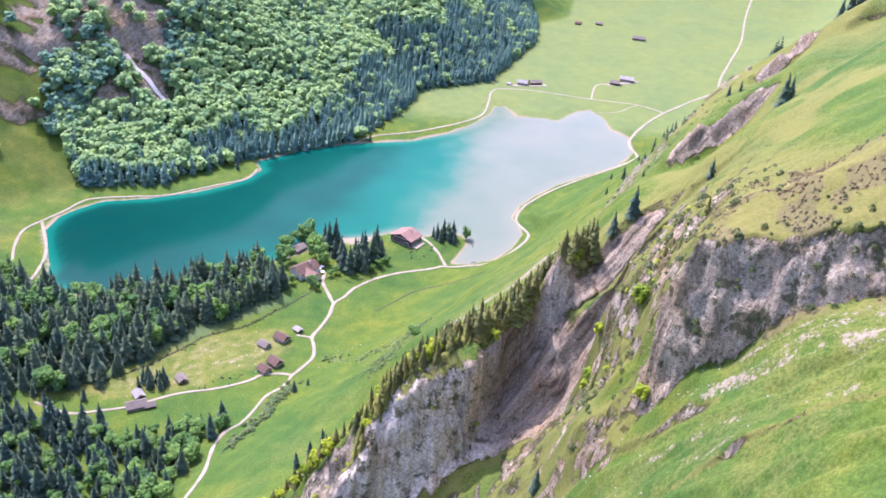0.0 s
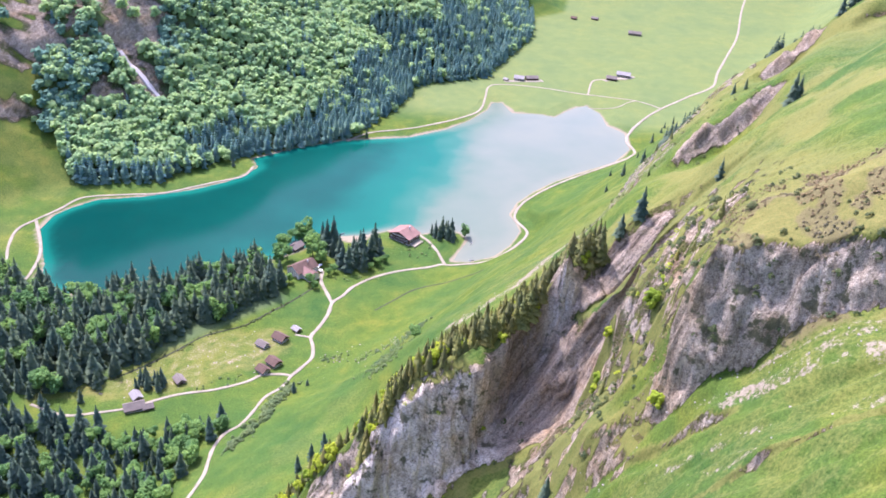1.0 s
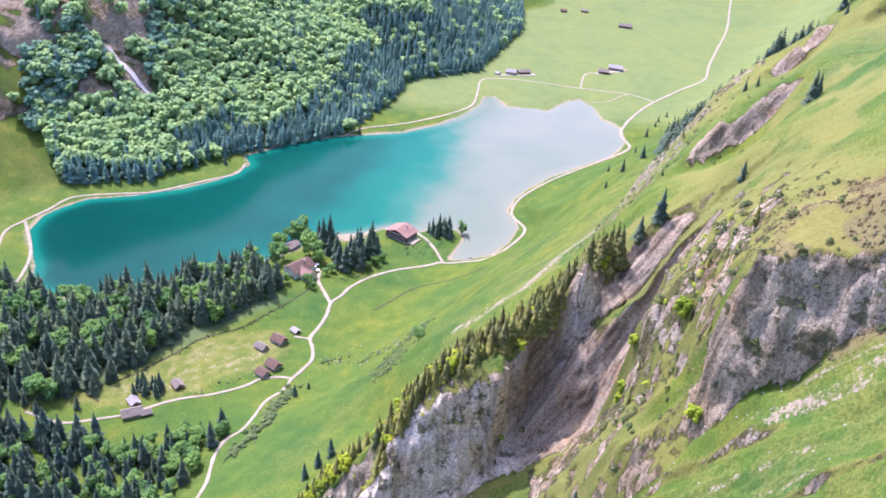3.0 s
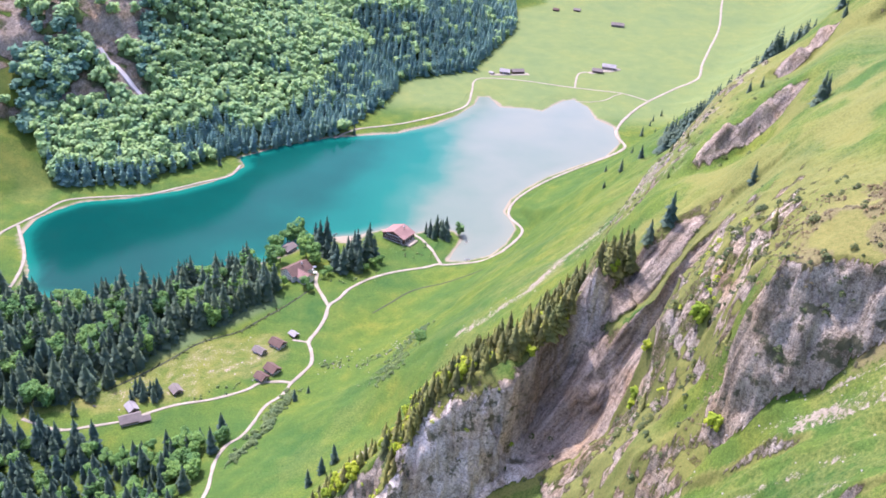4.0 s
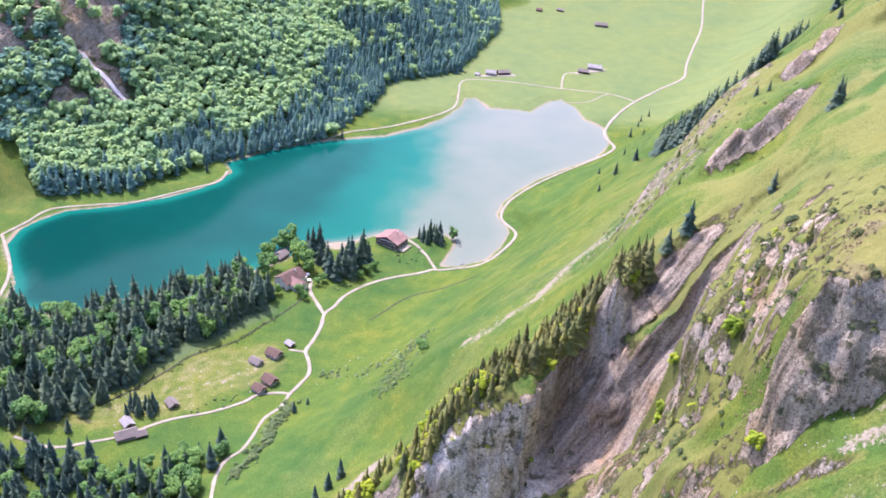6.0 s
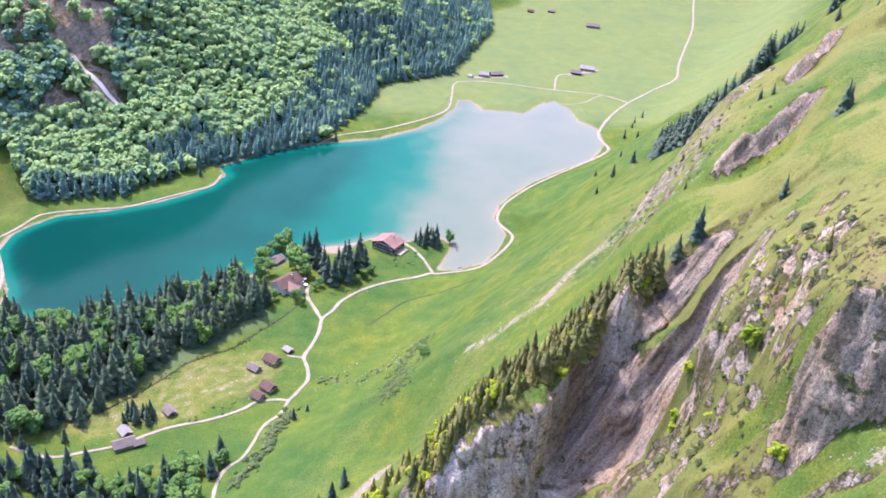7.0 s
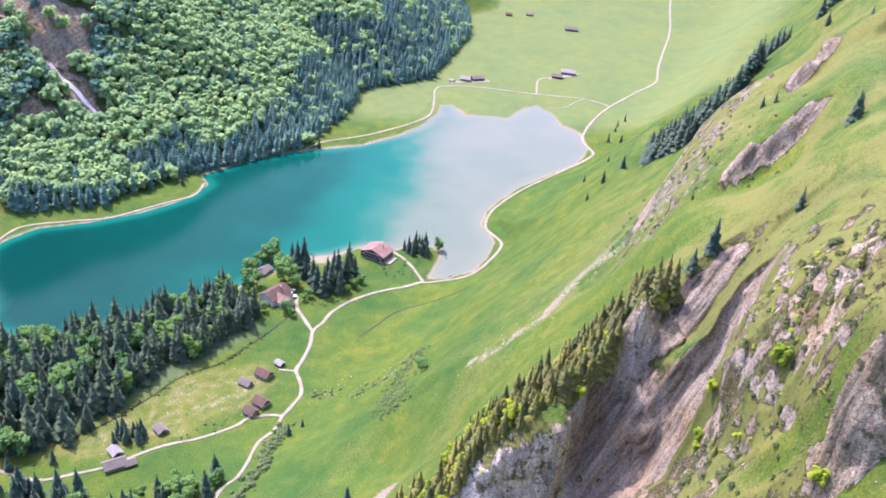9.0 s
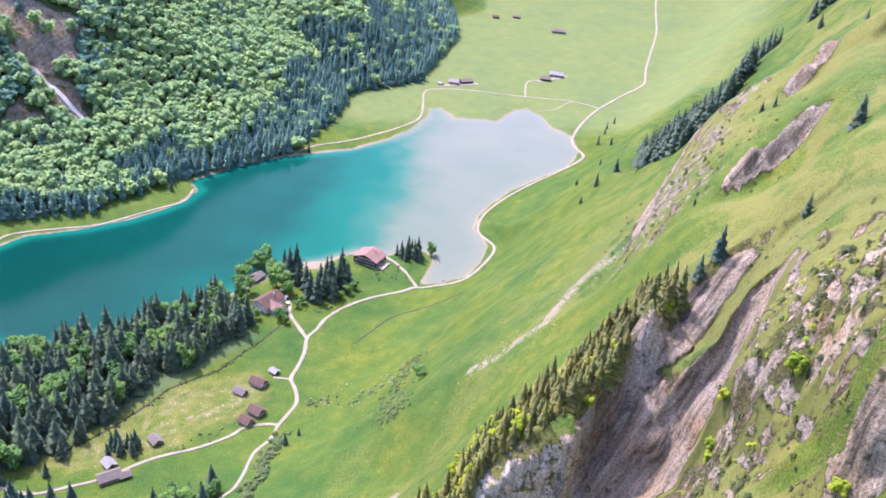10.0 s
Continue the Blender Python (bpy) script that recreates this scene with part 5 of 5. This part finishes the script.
house("barn", 221, 1279, 78, 10, 15, 3.6, 2.8, TIMBER, SHINGLE, "far grey barn on the green meadow", "barn", group="middle farm")
house("farmhouse", 242, 1300, 76, 12, 20, 4.4, 3.2, GREYWOOD, TIN, "far farmhouse with a broad whitish roof", group="middle farm", windows=(1, 4))
house("farmhouse", 293, 1543, 82, 11, 22, 4, 3, GREYWOOD, SHINGLE, "far long grey farmhouse on the meadow")
house("hut", 189, 1613, 70, 8, 10, 3, 2.2, TIMBER, TILES, "tiny far hut beside the wood")
house("hut", 229, 1622, 70, 8, 12, 3, 2.2, TIMBER, SHINGLE, "tiny far dark hut on the meadow")


# ---- shrubs, boulders and small things ----
def shrub_mesh(size, seed, sprays=26):
    """A low, uneven bush of leaf sprays on a few stems."""
    r = random.Random(seed)
    v, f = [], []
    for i in range(sprays):
        a, q = r.uniform(0, 6.28), r.uniform(0, 1) ** 0.6
        p = Vector((math.cos(a) * q * size, math.sin(a) * q * size, size * (0.25 + 0.95 * (1 - q * q) * r.uniform(0.5, 1.1))))
        n = Vector((p.x, p.y, p.z + r.gauss(0.3, 0.5) * size)).normalized()
        t = n.orthogonal().normalized()
        t.rotate(Matrix.Rotation(r.uniform(0, 6.28), 3, n))
        u, w = n.cross(t), size * r.uniform(0.22, 0.42)
        b = len(v)
        v += [p + t * w, p + u * w * 0.8 - n * w * 0.3, p - t * w * 0.9, p - u * w * 0.8 - n * w * 0.3, p + n * w * 0.35]
        f += [(b, b + 1, b + 4), (b + 1, b + 2, b + 4), (b + 2, b + 3, b + 4), (b + 3, b, b + 4)]
    return v, f


def boulder_mesh(size, seed):
    r = random.Random(seed)
    bm = bmesh.new()
    bmesh.ops.create_icosphere(bm, subdivisions=1, radius=size)
    for q in bm.verts:
        q.co *= r.uniform(0.65, 1.15)
        q.co.z *= 0.7
    v = [tuple(q.co) for q in bm.verts]
    f = [tuple(q.index for q in face.verts) for face in bm.faces]
    bm.free()
    return v, f


BROWN = leaf_material("bare_twigs", (0.110, 0.092, 0.042), (0.200, 0.165, 0.080), 0.3)
OLIVE = leaf_material("olive_scrub", (0.040, 0.062, 0.018), (0.100, 0.125, 0.035), 0.25)
PALE_TWIGS = leaf_material("pale_budding_twigs", (0.075, 0.125, 0.040), (0.155, 0.215, 0.075), 0.35)
PALE_STONE = plain("pale_limestone", (0.25, 0.23, 0.195), 0.95, 0.8, 0.3)
SCRUB = [arrays(shrub_mesh(1.0, s)) for s in (201, 202, 203)]
ROCKS = [arrays(boulder_mesh(1.0, s)) for s in (211, 212, 213, 214)]


def sow(spots, lo, hi, models=3, sink=0.15):
    """Places for many small things on the land."""
    spots = list(spots)
    zs = land(np.array([p[0] for p in spots]), np.array([p[1] for p in spots]))
    return [(x, y, z - sink, lo + (hi - lo) * rnd.random() ** 1.8, rnd.uniform(0, 6.28), rnd.randrange(models)) for (x, y), z in zip(spots, zs)]


def hill_spots(n, d0, d1, s0, s1):
    return [hill_point(rnd.uniform(d0, d1), rnd.uniform(s0, s1)) for _ in range(n)]


def along_line(line, n, spread):
    pts = smooth_line(line, 2.0)
    return [(p.x + rnd.gauss(0, spread), p.y + rnd.gauss(0, spread)) for p in (rnd.choice(pts) for _ in range(n))]


def stuff(name, label, models, places, mat, category):
    ob = far_wood(name, label, models, places, mat)
    return tagged(ob, label, category)


# scrub on the cliff's brow and ledges
brow = [p for p in hill_spots(3200, 276, 350, -500, -452) if float(fractal(p[0] / 9, p[1] / 9, 0, 3, 88)) > 0.18]
stuff("brown_scrub", "brown leafless scrub on the brow of the cliff", SCRUB, sow(brow, 0.2, 0.75), BROWN, "scrub")
ledge = hill_spots(130, 254, 284, -500, -432) + hill_spots(60, 280, 345, -494, -470) + hill_spots(50, 240, 266, -470, -380) + hill_spots(50, 150, 225, -500, -440) + hill_spots(40, 286, 335, -500, -488)
stuff("olive_scrub", "olive green scrub on rock ledges", SCRUB, sow(ledge, 0.3, 1.6), OLIVE, "scrub")
rim = hill_spots(26, 258, 270, -478, -420) + hill_spots(60, 120, 210, -500, -455)
clumps = hill_spots(46, 248, 274, -484, -428) + hill_spots(24, 262, 300, -476, -440)
stuff("cliff_bushes", "dark green bushes crowding the bluff's ledges", SCRUB, sow(clumps, 0.7, 2.3), OLIVE, "scrub")
stuff("fresh_scrub", "yellow-green scrub along the rock rim", SCRUB, sow(rim, 0.6, 1.6), FRESH, "scrub")
outcrop = hill_spots(70, 165, 255, -315, -250) + hill_spots(26, 215, 255, -178, -145) + hill_spots(40, 160, 215, -250, -180)
stuff("outcrop_scrub", "dark scrub round outcrops on the slope", SCRUB, sow(outcrop, 0.5, 1.6), OLIVE, "scrub")
# meadow thickets and the stream's bank
bank = along_line([(-126, 608), (-137, 591), (-149, 575), (-160, 559), (-172, 550), (-190, 537), (-206, 514), (-222, 494), (-240, 476)], 150, 1.3)
stuff("bank_scrub", "dark scrub along the stream at the wood's edge", SCRUB, sow(bank, 0.4, 1.3), OLIVE, "scrub")
track = along_line([(-106, 486), (-111, 474), (-115, 460), (-117, 444), (-119, 432), (-124, 418), (-131, 402)], 230, 2.6)
stuff("budding_scrub", "pale budding scrub beside the track", SCRUB, sow(track, 0.8, 2.8), PALE_TWIGS, "scrub")
thicket = [(rnd.uniform(-112, -62), rnd.uniform(640, 700)) for _ in range(70)] + [(rnd.uniform(-62, -20), rnd.uniform(690, 722)) for _ in range(40)] + along_line([(-18, 530), (-24, 508), (-30, 490), (-36, 465), (-40, 440)], 260, 5.0) + [(-39 + rnd.gauss(0, 5), 434 + rnd.gauss(0, 5)) for _ in range(90)] + [(-52 + rnd.gauss(0, 8), 505 + rnd.gauss(0, 4)) for _ in range(40)] + [(-84 + rnd.gauss(0, 6), 521 + rnd.gauss(0, 4)) for _ in range(20)] + along_line([(-180, 472), (-160, 484), (-145, 494)], 14, 2)
stuff("meadow_scrub", "grey-green scrub among stones on the meadow", SCRUB, sow(thicket, 0.6, 1.6), PALE_TWIGS, "scrub")
# stones
stony = [(-50 + rnd.gauss(0, 14), 512 + rnd.gauss(0, 12)) for _ in range(45)] + [(-80 + rnd.gauss(0, 9), 520 + rnd.gauss(0, 7)) for _ in range(40)] + [(-55 + rnd.gauss(0, 16), 520 + rnd.gauss(0, 12)) for _ in range(40)]
stony += scatter([(-255, 462), (-262, 462), (-228, 500), (-195, 530), (-165, 550), (-130, 556), (-120, 528), (-138, 498), (-175, 480), (-215, 456)], 8.0, rnd, 0.9)
stony += [(rnd.uniform(-75, 15), rnd.uniform(1060, 1140)) for _ in range(14)]
stuff("meadow_boulders", "pale boulders scattered over the pasture", ROCKS, sow(stony, 0.15, 0.95, 4), PALE_STONE, "boulders")
slide = hill_spots(120, 275, 345, -512, -500) + hill_spots(30, 270, 330, -545, -520) + hill_spots(40, 255, 275, -530, -500)
stuff("cliff_rubble", "pale fallen stones below the cliff", ROCKS, sow(slide, 0.12, 0.5, 4, 0.1), PALE_STONE, "rubble")
fall = hill_spots(220, 160, 205, -300, -250) + along_line([(72, 450), (54, 428), (39, 413), (21, 407), (4, 413)], 60, 6) + along_line([(-41, 350), (-48, 344), (-57, 334)], 70, 3)
stuff("scree_blocks", "grey scree blocks strewn down the slope", ROCKS, sow(fall, 0.15, 0.7, 4, 0.1), PALE_STONE, "scree")

# sunshades and boats
CANVAS = plain("white_canvas", (0.78, 0.76, 0.72), 0.9, 2.0, 0.05)
HULL = plain("boat_paint", (0.62, 0.60, 0.55), 0.6, 2.0, 0.15)


def sunshade():
    root = new("sunshade")
    bm = bmesh.new()
    bmesh.ops.create_cone(bm, cap_ends=False, segments=8, radius1=2.0, radius2=0.05, depth=0.9, matrix=Matrix.Translation((0, 0, 2.7)))
    part("canopy", bm, CANVAS, root)
    bm = bmesh.new()
    bmesh.ops.create_cone(bm, cap_ends=True, segments=6, radius1=0.05, radius2=0.04, depth=3.2, matrix=Matrix.Translation((0, 0, 1.4)))
    part("pole", bm, GREYWOOD, root)
    return tagged(root, "open white sunshade on the inn's terrace", "sunshade", "terrace sunshades")


first = sunshade()
spots = [(-120, 655), (-116, 650), (-124, 661), (-118, 659), (-38, 724), (-34, 730)]
for k, (x, y) in enumerate(spots):
    at = pose(x, y, height(x, y), 0, 0, 20 * k)
    if k:
        copy_thing(first, at)
    else:
        first.matrix_basis = at


def rowing_boat():
    root = new("rowing_boat")
    bm = bmesh.new()
    ring = []
    for t, half, z in ((-2.4, 0.45, 0.5), (-1.2, 0.72, 0.42), (0.4, 0.75, 0.42), (1.6, 0.5, 0.5), (2.5, 0.03, 0.65)):
        ring.append([bm.verts.new((t, -half, z)), bm.verts.new((t, -half * 0.6, -0.05)), bm.verts.new((t, half * 0.6, -0.05)), bm.verts.new((t, half, z))])
    for a, b in zip(ring, ring[1:]):
        for i in range(3):
            bm.faces.new((a[i], b[i], b[i + 1], a[i + 1]))
    bm.faces.new(ring[0])
    bmesh.ops.solidify(bm, geom=bm.faces[:], thickness=0.06)
    part("hull", bm, HULL, root)
    for t in (-1.3, 0.5):
        part("bench", box_bm(t, 0, 0.3, 0.28, 1.2, 0.05), GREYWOOD, root)
    return tagged(root, "small pale rowing boat at the lake shore", "boat", "rowing boats")


boat = rowing_boat()
boat.matrix_basis = pose(19, 731, 0.02, 0, 0, 70)
copy_thing(boat, pose(20, 697.5, 0.02, 0, 0, 20))
copy_thing(boat, pose(-108, 728, 0.02, 0, 0, 40))
